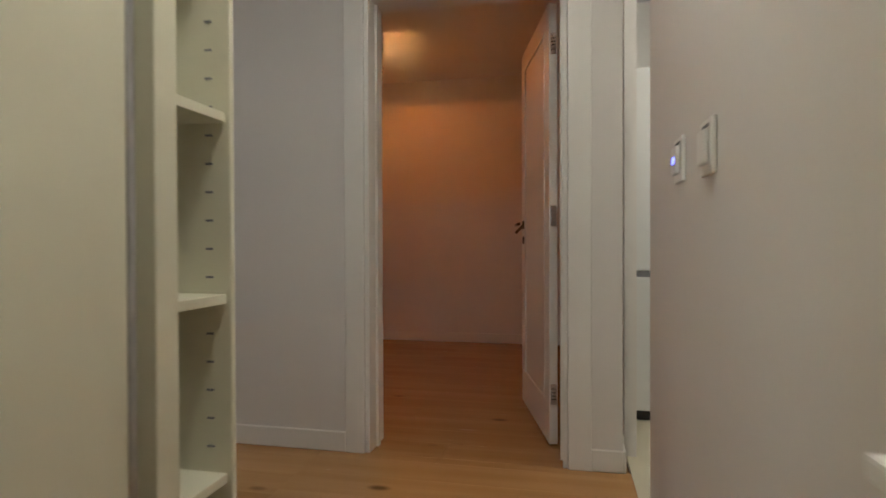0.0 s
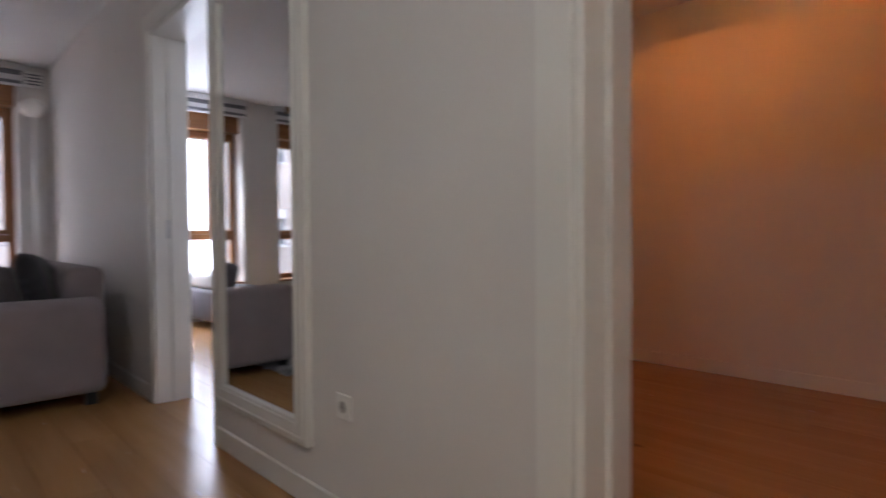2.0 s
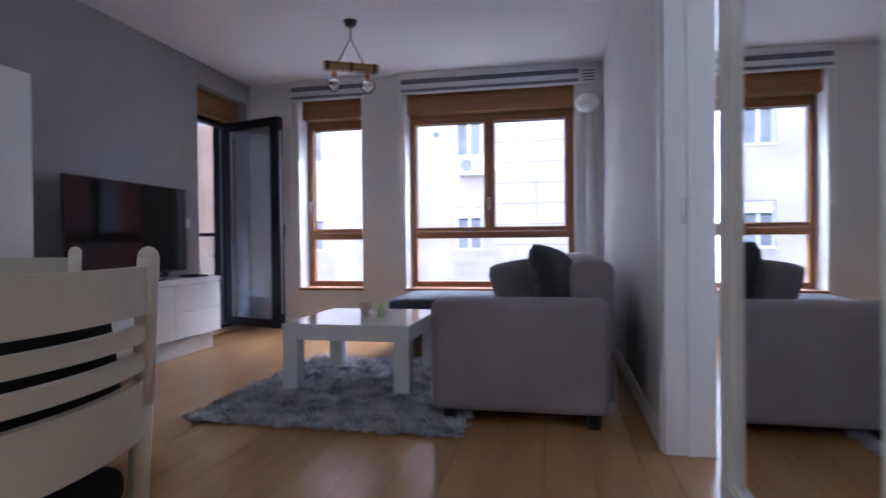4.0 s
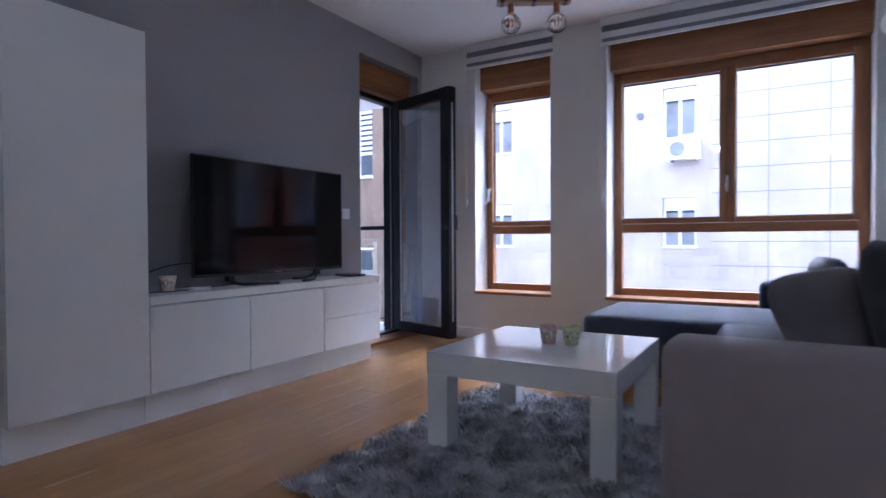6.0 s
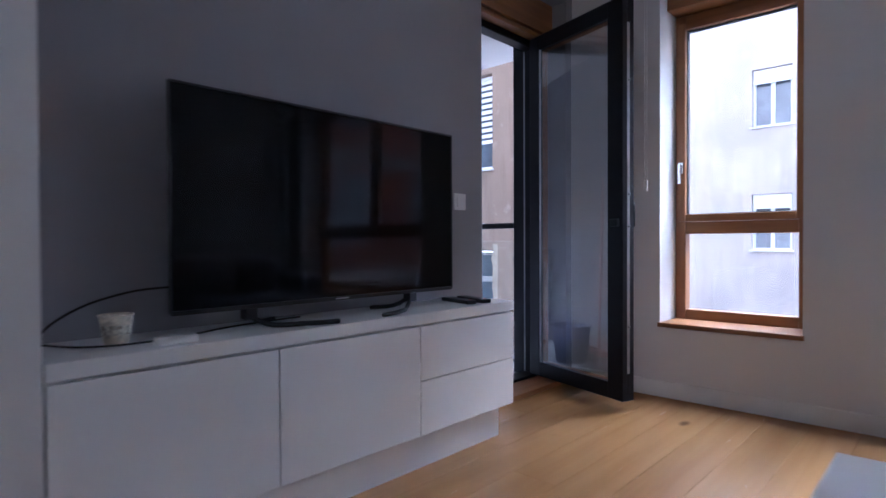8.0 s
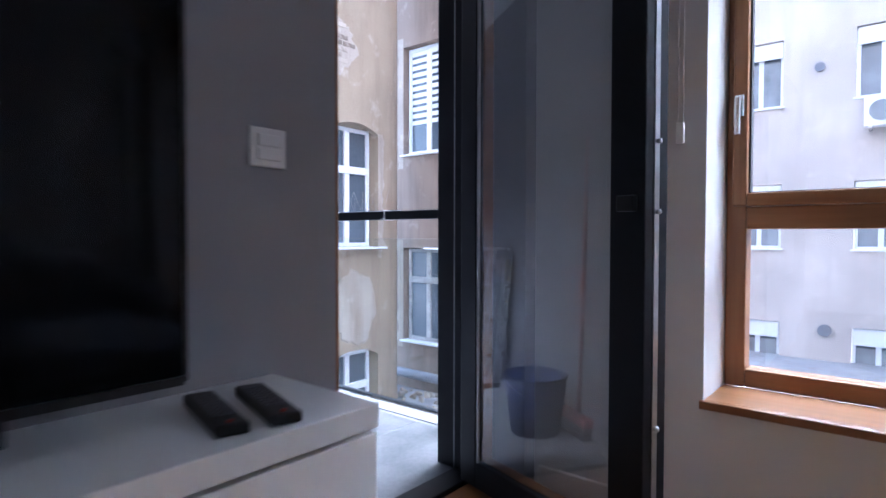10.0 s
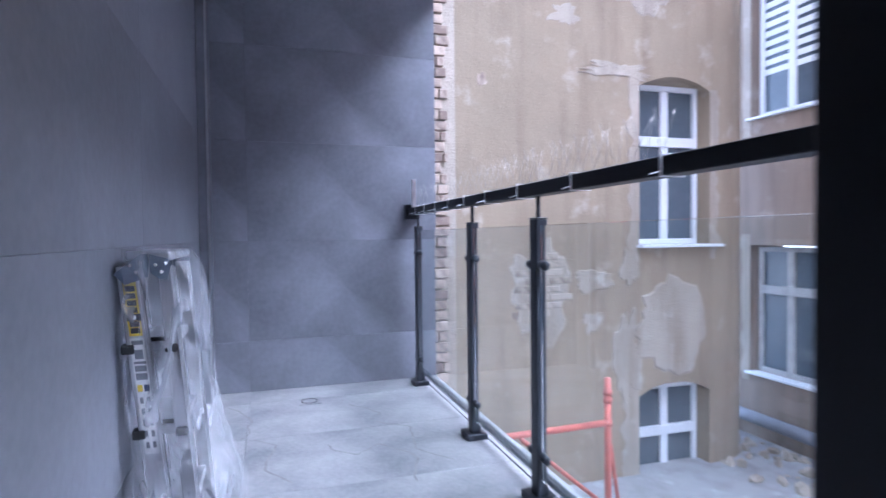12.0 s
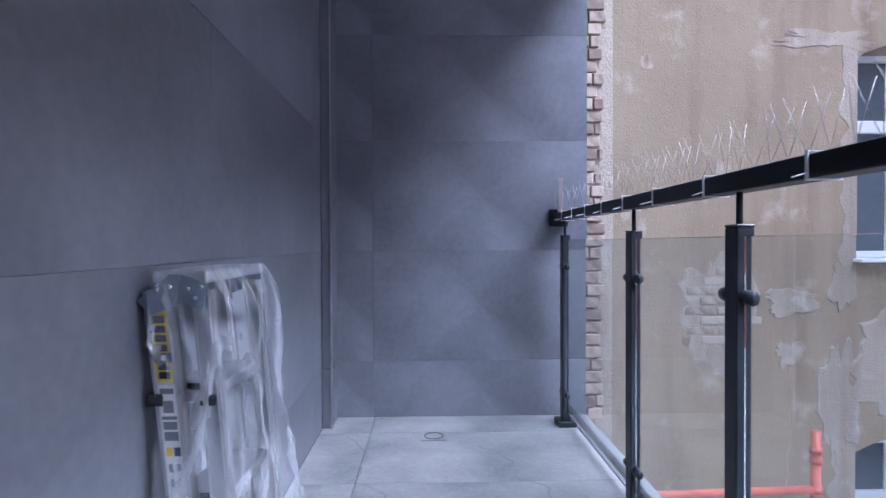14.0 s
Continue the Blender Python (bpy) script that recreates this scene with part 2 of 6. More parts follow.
M_WHITEB = plaster_old("white render", (0.62, 0.55, 0.495), (0.68, 0.615, 0.56), (0.48, 0.425, 0.38), 0.001)
M_BRICKP = paint("limewashed old brick", (0.25, 0.20, 0.155), 0.9, 0.25, 14, 0.1, 70, rand=0.6, warm=(0.36, 0.305, 0.245))
M_CHEEK = paint("blue-grey painted steel", (0.16, 0.19, 0.24), 0.4, 0.06, 12, 0.01, 200, 0.3)
M_STAIN = paint("dried water mark", (0.185, 0.18, 0.18), 0.65, 0.2, 20, 0.0, 90)
M_SPIKE = paint("thin spring steel", (0.34, 0.32, 0.30), 0.4, 0.1, 20, 0.0, 200, 0.7)
STORE_W = 0.85
M_RUGP = paint("silver-grey pile strands", (0.22, 0.215, 0.225), 0.85, 0.4, 9, 0.0, 300, warm=(0.50, 0.49, 0.51), sheen=0.4)
M_BLACKW = paint("black stained wood", (0.012, 0.011, 0.011), 0.4, 0.2, 6, 0.02, 150)
M_REDB = plaster_old("red-brown render", (0.30, 0.10, 0.06), (0.36, 0.15, 0.10), (0.20, 0.07, 0.05), 0.001)
M_PVC = paint("white window frame", (0.80, 0.81, 0.83), 0.35, 0.02, 4, 0.0, 200)
M_DARKGL = paint("dark window glass", (0.10, 0.12, 0.14), 0.06, 0.2, 0.9, 0.0, 20)
M_ORANGE = paint("red oxide steel tube", (0.42, 0.11, 0.075), 0.6, 0.2, 12, 0.03, 120)
M_SOFA = paint("grey woven fabric", (0.30, 0.255, 0.268), 0.95, 0.10, 5, 0.10, 900, sheen=0.3)
M_NAVY = paint("dark blue-grey fabric", (0.045, 0.05, 0.075), 0.95, 0.14, 5, 0.10, 900, sheen=0.4)
M_CUSH = paint("mauve grey cushion", (0.17, 0.15, 0.165), 0.95, 0.10, 6, 0.10, 900, sheen=0.3)
M_CUSHD = paint("charcoal cushion", (0.03, 0.03, 0.037), 0.95, 0.12, 6, 0.10, 900, sheen=0.3)
M_RUG = paint("shaggy grey pile", (0.20, 0.195, 0.205), 0.9, 0.5, 9, 0.10, 300, warm=(0.42, 0.41, 0.43), sheen=0.5)
M_CHAIR = paint("cream painted chair wood", (0.62, 0.56, 0.45), 0.4, 0.03, 5, 0.01, 200)
M_ROPE = paint("jute rope", (0.16, 0.12, 0.08), 0.9, 0.2, 60, 0.1, 300)
M_BEAM = wood("old pine beam", (0.16, 0.07, 0.025), (0.48, 0.27, 0.11), 0.5, "y", 2.5, 0.3, 0.6)
M_ALU = paint("ladder aluminium", (0.62, 0.63, 0.65), 0.32, 0.06, 16, 0.01, 300, 0.9)
M_FRIDGE = paint("white fridge enamel", (0.78, 0.79, 0.79), 0.25, 0.01, 2, 0.0, 200)
M_TILEK = paint("cream kitchen tile", (0.60, 0.55, 0.42), 0.3, 0.06, 3, 0.01, 100)
M_BLUE = paint("dark blue plastic", (0.02, 0.035, 0.11), 0.4, 0.1, 6, 0.01, 200)
M_RED = paint("red plastic", (0.5, 0.06, 0.03), 0.4, 0.1, 6, 0.01, 200)
M_BLIND = paint("grey blind fabric", (0.20, 0.205, 0.23), 0.8, 0.05, 8, 0.03, 500)
M_BLINDW = paint("white blind fabric", (0.74, 0.74, 0.76), 0.8, 0.03, 8, 0.03, 500)
M_STEELD = paint("dark blue-grey post paint", (0.030, 0.034, 0.042), 0.4, 0.15, 12, 0.01, 300, 0.4)
M_YELLOW = paint("yellow sticker", (0.75, 0.55, 0.05), 0.4, 0.04, 8, 0.0, 200)
M_STICK = paint("white sticker", (0.80, 0.80, 0.80), 0.4, 0.03, 8, 0.0, 200)
M_INK = paint("black ink", (0.02, 0.02, 0.02), 0.5, 0.05, 8, 0.0, 200)
M_BED = paint("grey quilted bed", (0.20, 0.19, 0.22), 0.9, 0.1, 6, 0.08, 500)
M_LINEN = paint("white linen", (0.78, 0.78, 0.80), 0.9, 0.05, 7, 0.06, 500)
m_mirror, _nt, _p = tree("silvered mirror")
_p.inputs["Base Color"].default_value = (0.86, 0.89, 0.90, 1)
_p.inputs["Metallic"].default_value, _p.inputs["Roughness"].default_value = 1.0, 0.01
m_film, _nt, _p = tree("clear wrapping film")
_p.inputs["Base Color"].default_value = (0.88, 0.90, 0.95, 1)
_p.inputs["Roughness"].default_value = 0.12
_co = _nt.nodes.new("ShaderNodeTexCoord")
_mp = _nt.nodes.new("ShaderNodeMapping")
_mp.inputs["Scale"].default_value = (9, 9, 3.2)
_mp.inputs["Rotation"].default_value = (0.35, 0.2, 0)
link(_nt, _co.outputs["Object"], _mp.inputs["Vector"])
_ns = _nt.nodes.new("ShaderNodeTexNoise")
_ns.inputs["Scale"].default_value, _ns.inputs["Detail"].default_value, _ns.inputs["Distortion"].default_value = 1.0, 3, 1.8
link(_nt, _mp.outputs[0], _ns.inputs["Vector"])
_bu = _nt.nodes.new("ShaderNodeBump")
_bu.inputs["Strength"].default_value, _bu.inputs["Distance"].default_value = 0.4, 0.02
link(_nt, _ns.outputs["Fac"], _bu.inputs["Height"])
link(_nt, _bu.outputs["Normal"], _p.inputs["Normal"])
_rp = _nt.nodes.new("ShaderNodeMapRange")
_rp.inputs["From Min"].default_value, _rp.inputs["From Max"].default_value = 0.46, 0.78
_rp.inputs["To Min"].default_value, _rp.inputs["To Max"].default_value = 0.03, 0.58
link(_nt, _ns.outputs["Fac"], _rp.inputs["Value"])
link(_nt, _rp.outputs[0], _p.inputs["Alpha"])
_p.inputs["Specular IOR Level"].default_value = 0.9

# ---- builders ----


def box(bm, x0, x1, y0, y1, z0, z1):
    r = bmesh.ops.create_cube(bm, size=1.0)
    for v in r["verts"]:
        v.co = Vector((x0 if v.co.x < 0 else x1, y0 if v.co.y < 0 else y1, z0 if v.co.z < 0 else z1))
    return r["verts"]


def rod(bm, a, b, r1, r2=None, n=12):
    a, b = Vector(a), Vector(b)
    m = Matrix.Translation((a + b) / 2) @ (b - a).to_track_quat("Z", "Y").to_matrix().to_4x4()
    return bmesh.ops.create_cone(bm, cap_ends=True, segments=n, radius1=r1, radius2=r1 if r2 is None else r2, depth=(b - a).length, matrix=m)["verts"]


def round_edges(bm, w, seg=2):
    bmesh.ops.bevel(bm, geom=list(bm.edges), offset=w, segments=seg, profile=0.6, affect="EDGES", clamp_overlap=True)


def finish(name, bm, material, smooth=False):
    me = bpy.data.meshes.new(name)
    bmesh.ops.recalc_face_normals(bm, faces=list(bm.faces))
    bm.to_mesh(me)
    bm.free()
    for mat in material if isinstance(material, (list, tuple)) else [material]:
        me.materials.append(mat)
    if smooth:
        for f in me.polygons:
            f.use_smooth = True
    return me


def part(name, bm, material, parent=None, label="", smooth=False):
    ob = new(name, finish(name, bm, material, smooth))
    if parent is not None:
        ob.parent = parent
    if label:
        tagged(ob, label)
    return ob


def boxes(name, spans, material, parent=None, label="", bevel=0.0, seg=2):
    bm = bmesh.new()
    for s in spans:
        one = bmesh.new()
        box(one, *s)
        if bevel:
            round_edges(one, bevel, seg)
        tmp = bpy.data.meshes.new("t")
        one.to_mesh(tmp)
        one.free()
        bm.from_mesh(tmp)
        bpy.data.meshes.remove(tmp)
    return part(name, bm, material, parent, label)


def rods(name, ends, r, material, parent=None, label="", n=12):
    bm = bmesh.new()
    for a, b in ends:
        rod(bm, a, b, r, None, n)
    return part(name, bm, material, parent, label, True)


def thing(name, label, category, place=(0, 0, 0), rz=0.0, group="", kind=""):
    ob = new(name)
    ob.empty_display_size = 0.1
    ob.matrix_world = pose(*place, 0, 0, rz)
    return tagged(ob, label, category, group, kind)


def setting(ob, label, category):
    return tagged(ob, label, category, "", "structure")


def tube(name, points, r, material, parent=None, label="", cyclic=False):
    cu = bpy.data.curves.new(name, "CURVE")
    cu.dimensions, cu.bevel_depth, cu.bevel_resolution, cu.resolution_u = "3D", r, 3, 6
    sp = cu.splines.new("BEZIER")
    sp.bezier_points.add(len(points) - 1)
    for bp, co in zip(sp.bezier_points, points):
        bp.co, bp.handle_left_type, bp.handle_right_type = co, "AUTO", "AUTO"
    sp.use_cyclic_u = cyclic
    tmp = bpy.data.objects.new(name, cu)
    scene.collection.objects.link(tmp)
    bpy.context.view_layer.update()
    me = bpy.data.meshes.new_from_object(tmp.evaluated_get(bpy.context.evaluated_depsgraph_get()))
    bpy.data.objects.remove(tmp)
    me.name = name
    me.materials.clear()
    me.materials.append(material)
    for f in me.polygons:
        f.use_smooth = True
    ob = new(name, me)
    if parent is not None:
        ob.parent = parent
    if label:
        tagged(ob, label)
    return ob


def shared_boxes(name, spans, material, parent, bevel=0.003):
    """Pieces with their own objects; alike sizes share one bevelled mesh."""
    kept = {}
    for x0, x1, y0, y1, z0, z1 in spans:
        key = (round(x1 - x0, 3), round(y1 - y0, 3), round(z1 - z0, 3))
        if key not in kept:
            bm = bmesh.new()
            box(bm, -key[0] / 2, key[0] / 2, -key[1] / 2, key[1] / 2, -key[2] / 2, key[2] / 2)
            if bevel:
                round_edges(bm, bevel, 1)
            kept[key] = finish(name, bm, material)
        ob = new(name, kept[key])
        ob.location = ((x0 + x1) / 2, (y0 + y1) / 2, (z0 + z1) / 2)
        ob.parent = parent


def slab_with_holes(axis, at, thick, u0, u1, z0, z1, holes):
    """Boxes of an upright wall in the plane axis = at with rectangular holes (u0, u1, z0, z1)."""
    us = sorted({u0, u1, *[h[0] for h in holes], *[h[1] for h in holes]})
    zs = sorted({z0, z1, *[h[2] for h in holes], *[h[3] for h in holes]})
    sp = []
    for a, b in zip(us, us[1:]):
        for c, d in zip(zs, zs[1:]):
            um, zm = (a + b) / 2, (c + d) / 2
            if any(h[0] < um < h[1] and h[2] < zm < h[3] for h in holes):
                continue
            sp.append((at - thick, at, a, b, c, d) if axis == "x" else (a, b, at, at + thick, c, d))
    return sp


def pierced(name, axis, at, thick, u0, u1, z0, z1, holes, material, parent=None):
    """One welded wall mesh with its openings cut through."""
    bm = bmesh.new()
    for s in slab_with_holes(axis, at, thick, u0, u1, z0, z1, holes):
        box(bm, *s)
    count = {}
    for f in bm.faces:
        key = tuple(round(c, 4) for c in f.calc_center_median())
        count.setdefault(key, []).append(f)
    bmesh.ops.delete(bm, geom=[f for fs in count.values() if len(fs) > 1 for f in fs], context="FACES_ONLY")
    bmesh.ops.remove_doubles(bm, verts=list(bm.verts), dist=1e-4)
    return part(name, bm, material, parent)


# ---- structure ----
H = 2.63
MW, MW2 = 2.755, 2.955        # wall with the mirror: room face and far face
TVX, TVX2 = -0.97, -1.30      # television wall: room face and outer face
WY, WY2 = 8.00, 8.36          # window wall
D0, D1 = 1.055, 1.990         # doorway to the store room
B0, B1 = 3.957, 4.870         # doorway to the bedroom
KY = 0.81                     # hall's switch wall
DH = 2.17

wall_mirror = pierced("wall_mirror", "x", MW2, MW2 - MW, 0.825, WY, 0, H, [(D0, D1, 0, DH), (B0, B1, 0, DH)], M_WALL)
setting(wall_mirror, "plain white painted wall with two doorways", "wall")

wall_tv = pierced("wall_television", "x", TVX, TVX - TVX2, 2.2, WY2, 0, H, [(7.07, 7.93, 0, 2.42)], M_GREY)
setting(wall_tv, "mid-grey painted wall behind the television", "wall")

W1 = (-0.40, 0.31)
W2 = (0.78, 2.49)
W3 = (3.65, 5.20)
SZ, WT = 0.43, 2.47
wall_window = pierced("wall_window", "y", WY, WY2 - WY, TVX, 6.1, 0, H, [(*w, SZ - 0.025, WT) for w in (W1, W2, W3)], M_WALL)
setting(wall_window, "white painted outer wall with window openings", "wall")

setting(boxes("wall_hall", [(-1.3, 2.07, KY - 0.12, KY, 0, H)], M_WALL), "plain white wall of the hall", "wall")
setting(boxes("wall_back", [(-1.42, -1.30, -0.8, 2.2, 0, H), (-1.30, -0.97, 2.08, 2.2, 0, H)], M_WALL), "plain white wall behind the hall", "wall")
setting(boxes("wall_kitchen", [(1.95, 2.07, -1.2, 0.69, 0, H), (2.07, 4.3, -1.32, -1.2, 0, H), (4.3, 4.42, -1.32, 0.744, 0, H)], M_WALL),
        "plain white kitchen wall", "wall")
setting(boxes("wall_store", [(5.79, 5.91, 0.68, 3.66, 0, H), (MW2, 5.79, 0.745, 0.80, 0, H), (MW2, 6.1, 3.66, 3.78, 0, H)], M_WALL),
        "white wall of the store room", "wall")
setting(boxes("wall_bedroom", [(6.1, 6.22, 3.66, WY2, 0, H)], M_WALL), "plain white bedroom wall", "wall")
setting(boxes("ceiling", [(-1.42, 6.22, -1.32, WY2, H, H + 0.15)], M_CEIL), "smooth white ceiling", "ceiling")

# skirting boards
SK = 0.095
skirt = [
    (MW - 0.014, MW, D1 + 0.095, B0, 0, SK), (MW - 0.014, MW, 0.825, D0 - 0.10, 0, SK), (MW - 0.014, MW2, 0.811, 0.825, 0, SK),
    (MW - 0.014, MW, B1 + 0.07, WY, 0, SK), (TVX, TVX + 0.014, 2.2, 4.45, 0, SK),
    (TVX + 0.02, MW - 0.014, WY - 0.014, WY, 0, SK), (5.776, 5.79, 0.80, 3.66, 0, SK),
    (MW2, 5.776, 0.80, 0.814, 0, SK), (MW2, 5.776, 3.646, 3.66, 0, SK), (-1.3, 2.07, KY, KY + 0.014, 0, SK)]
setting(boxes("baseboard", skirt, M_TRIM, bevel=0.004, seg=1), "white skirting board along the walls", "baseboard")

# subfloors
floor = boxes("floor", [(-1.3, 6.1, 0.79, WY2, -0.12, -0.018)], M_JOINT)
setting(floor, "oak plank floor with knots, lightly oiled", "floor")
setting(boxes("floor_kitchen", [(2.07, 4.3, -1.2, 0.79, -0.1, 0.0)], M_TILEK), "cream tiled kitchen floor", "floor")
setting(boxes("floor_hall_edge", [(-1.3, 2.07, 0.69, 0.79, -0.1, -0.02)], M_JOINT), "dark subfloor strip under the hall wall", "floor")

# ---- doorways ----


def casing(x, side, y0, y1, w0, w1, name):
    """Door lining and architraves of an opening in the mirror wall; side is -1 for the room face."""
    t = thing(name, "white satin door lining with flat architraves", "door frame", kind="structure")
    for a, b in ((y0 - w0, y0), (y1, y1 + w1)):
        if b - a > 0.01:
            boxes("architrave", [(x - 0.016, x - 0.001, a, b, 0, DH + 0.09)], M_TRIM, t, bevel=0.003, seg=1)
    boxes("architrave", [(x - 0.016, x - 0.001, y0 + 0.001, y1 - 0.001, DH, DH + 0.09)], M_TRIM, t, bevel=0.003, seg=1)
    boxes("jamb", [(x - 0.002, MW2 + 0.004, y0 + 0.001, y0 + 0.022, 0, DH - 0.002)], M_TRIM, t, bevel=0.002, seg=1)
    boxes("jamb", [(x - 0.002, MW2 + 0.004, y1 - 0.022, y1 - 0.001, 0, DH - 0.002)], M_TRIM, t, bevel=0.002, seg=1)
    boxes("head", [(x - 0.002, MW2 + 0.004, y0 + 0.023, y1 - 0.023, DH - 0.024, DH - 0.002)], M_TRIM, t, bevel=0.002, seg=1)
    boxes("stop", [(x + 0.09, x + 0.12, y0 + 0.022, y0 + 0.034, 0, DH - 0.025)], M_TRIM, t)
    boxes("stop", [(x + 0.09, x + 0.12, y1 - 0.034, y1 - 0.022, 0, DH - 0.025)], M_TRIM, t)
    return t


casing(MW, -1, D0, D1, 0.10, 0.095, "door_frame_1")
f2 = casing(MW, -1, B0, B1, 0.03, 0.07, "door_frame_2")
boxes("strike_plate", [(MW + 0.07, MW + 0.09, B1 - 0.024, B1 - 0.020, 0.97, 1.08)], M_STEEL, f2, "brushed steel strike plate")


def panel_door(name, label, w, place, rz):
    """Leaf along +x from its hinges, with a recessed panel, lever and key plate."""
    d = thing(name, label, "door", place, rz, kind="structure")
    h, t = 2.145, 0.040
    boxes("leaf", [(0, w, -t / 2 + 0.006, t / 2 - 0.006, 0.012, h)], M_TRIM, d, bevel=0.002, seg=1)
    m = 0.105
    for s in (-1, 1):
        y = sorted((s * (t / 2 - 0.006), s * t / 2))
        boxes("rail", [(0, m, *y, 0.012, h), (w - m, w, *y, 0.012, h), (m, w - m, *y, 0.012, 0.2), (m, w - m, *y, h - m, h)], M_TRIM, d)
        e = sorted((s * (t / 2 - 0.004), s * (t / 2 + 0.004)))
        boxes("moulding", [(m, m + 0.016, *e, 0.2, h - m), (w - m - 0.016, w - m, *e, 0.2, h - m),
                           (m + 0.016, w - m - 0.016, *e, 0.2, 0.216), (m + 0.016, w - m - 0.016, *e, h - m - 0.016, h - m)], M_TRIM, d, bevel=0.003, seg=1)
        lever = rods("door_handle", [((w - 0.06, s * t / 2, 1.10), (w - 0.06, s * (t / 2 + 0.05), 1.05)),
                                     ((w - 0.055, s * (t / 2 + 0.047), 1.10), (w - 0.18, s * (t / 2 + 0.047), 1.103))], 0.009, M_DARKMET, d, "dark bronze lever handle")
        boxes("rose", [(w - 0.085, w - 0.035, *sorted((s * t / 2, s * (t / 2 + 0.008))), 1.075, 1.125)], M_DARKMET, d, bevel=0.003, seg=1)
        kp = boxes("key_plate", [(w - 0.082, w - 0.038, *sorted((s * t / 2, s * (t / 2 + 0.006))), 0.985, 1.03)], M_DARKMET, d, bevel=0.003, seg=1)
    for z in (0.255, 1.12, 1.95):
        hg = boxes("hinge", [(-0.006, -0.001, -0.014, 0.014, z - 0.05, z + 0.05)], M_CHROME, d, "chrome concealed hinge", bevel=0.002, seg=1)
        boxes("hinge_arm", [(-0.030, -0.006, -0.010, 0.012, z - 0.012 + k * 0.016, z - 0.004 + k * 0.016) for k in (-1, 0, 1, 2)], M_CHROME, d)
    return d


panel_door("door_1", "white panelled door standing open into the store room", 0.80, (3.01, 1.122, 0), 13.5)

# ---- windows ----


def window(name, x0, x1, mullion=None, handle=None):
    """Wood window set deep in its reveal: fixed pane below, casements above, boxed lintel and sill board."""
    t = thing(name, "honey-stained wooden window with a fixed lower pane", "window", kind="structure")
    yf0, yf1 = WY + 0.235, WY + 0.315
    zb, zt, z1, z2 = SZ, 2.25, 0.955, 1.045
    e = 0.062
    boxes("window_frame", [(x0 + 0.002, x0 + e, yf0, yf1, zb, zt)], M_PINE, t, bevel=0.006)
    boxes("window_frame", [(x1 - e, x1 - 0.002, yf0, yf1, zb, zt)], M_PINE, t, bevel=0.006)
    for a, b in ((zb, zb + 0.06), (z1 - 0.012, z2 - 0.03), (zt - 0.06, zt)):
        boxes("window_frame", [(x0 + e, x1 - e, yf0 + 0.002, yf1 - 0.002, a, b)], M_PINEX, t, bevel=0.005)
    boxes("pane", [(x0 + e - 0.005, x1 - e + 0.005, WY + 0.275, WY + 0.287, zb + 0.055, z1 - 0.006)], M_GLASS, t).visible_shadow = False
    cells = [(x0 + 0.022, x1 - 0.028)] if mullion is None else [(x0 + 0.022, mullion - 0.012), (mullion + 0.012, x1 - 0.05)]
    if mullion is not None:
        boxes("mullion", [(mullion - 0.0115, mullion + 0.0115, yf0, yf1 - 0.01, z2 - 0.03, zt - 0.06)], M_PINE, t, bevel=0.004)
    for a, b in cells:
        s = 0.042
        ys0, ys1 = yf0 - 0.016, yf1 - 0.02
        zl, zh = z2 - 0.028, zt - 0.05
        sash = boxes("sash", [(a, a + s, ys0, ys1, zl, zh), (b - s, b, ys0, ys1, zl, zh)], M_PINE, t, bevel=0.006)
        boxes("sash_rail", [(a + s, b - s, ys0 + 0.002, ys1, zl, zl + s), (a + s, b - s, ys0 + 0.002, ys1, zh - s, zh)], M_PINEX, sash, bevel=0.005)
        boxes("gasket", [(a + s, a + s + 0.005, ys0 + 0.03, ys1 - 0.01, zl + s, zh - s), (b - s - 0.005, b - s, ys0 + 0.03, ys1 - 0.01, zl + s, zh - s),
                         (a + s, b - s, ys0 + 0.03, ys1 - 0.01, zh - s - 0.006, zh - s), (a + s, b - s, ys0 + 0.03, ys1 - 0.01, zl + s, zl + s + 0.004)], M_RUBBER, sash)
        boxes("pane", [(a + s - 0.004, b - s + 0.004, WY + 0.268, WY + 0.280, zl + s - 0.004, zh - s + 0.004)], M_GLASS, sash).visible_shadow = False
    for hx in handle or ():
        hd = boxes("window_handle", [(hx - 0.014, hx + 0.014, yf0 - 0.034, yf0 - 0.016, 1.30, 1.37)], M_CHROME, t, "satin chrome window handle", bevel=0.004)
        boxes("lever", [(hx - 0.009, hx + 0.009, yf0 - 0.060, yf0 - 0.047, 1.24, 1.36)], M_CHROME, hd, bevel=0.004)
        rods("spindle", [((hx, yf0 - 0.035, 1.345), (hx, yf0 - 0.048, 1.345))], 0.008, M_CHROME, hd)
    boxes("roller_box", [(x0 + 0.002, x1 - 0.002, WY + 0.10, WY + 0.318, zt + 0.002, WT - 0.002)], M_PINEX, t, "honey-stained roller shutter box", bevel=0.004)
    boxes("window_sill", [(x0 - 0.008, x1 + 0.008, WY - 0.02, WY - 0.001, zb - 0.024, zb + 0.002), (x0 + 0.002, x1 - 0.002, WY - 0.001, yf0, zb - 0.024, zb + 0.002)],
          M_PINEX, t, "light wooden sill board", bevel=0.004)
    return t


window("window_1", *W1, handle=(W1[0] + 0.043,))
window("window_2", *W2, mullion=1.625, handle=(1.625,))
window("window_3", *W3, mullion=4.42)


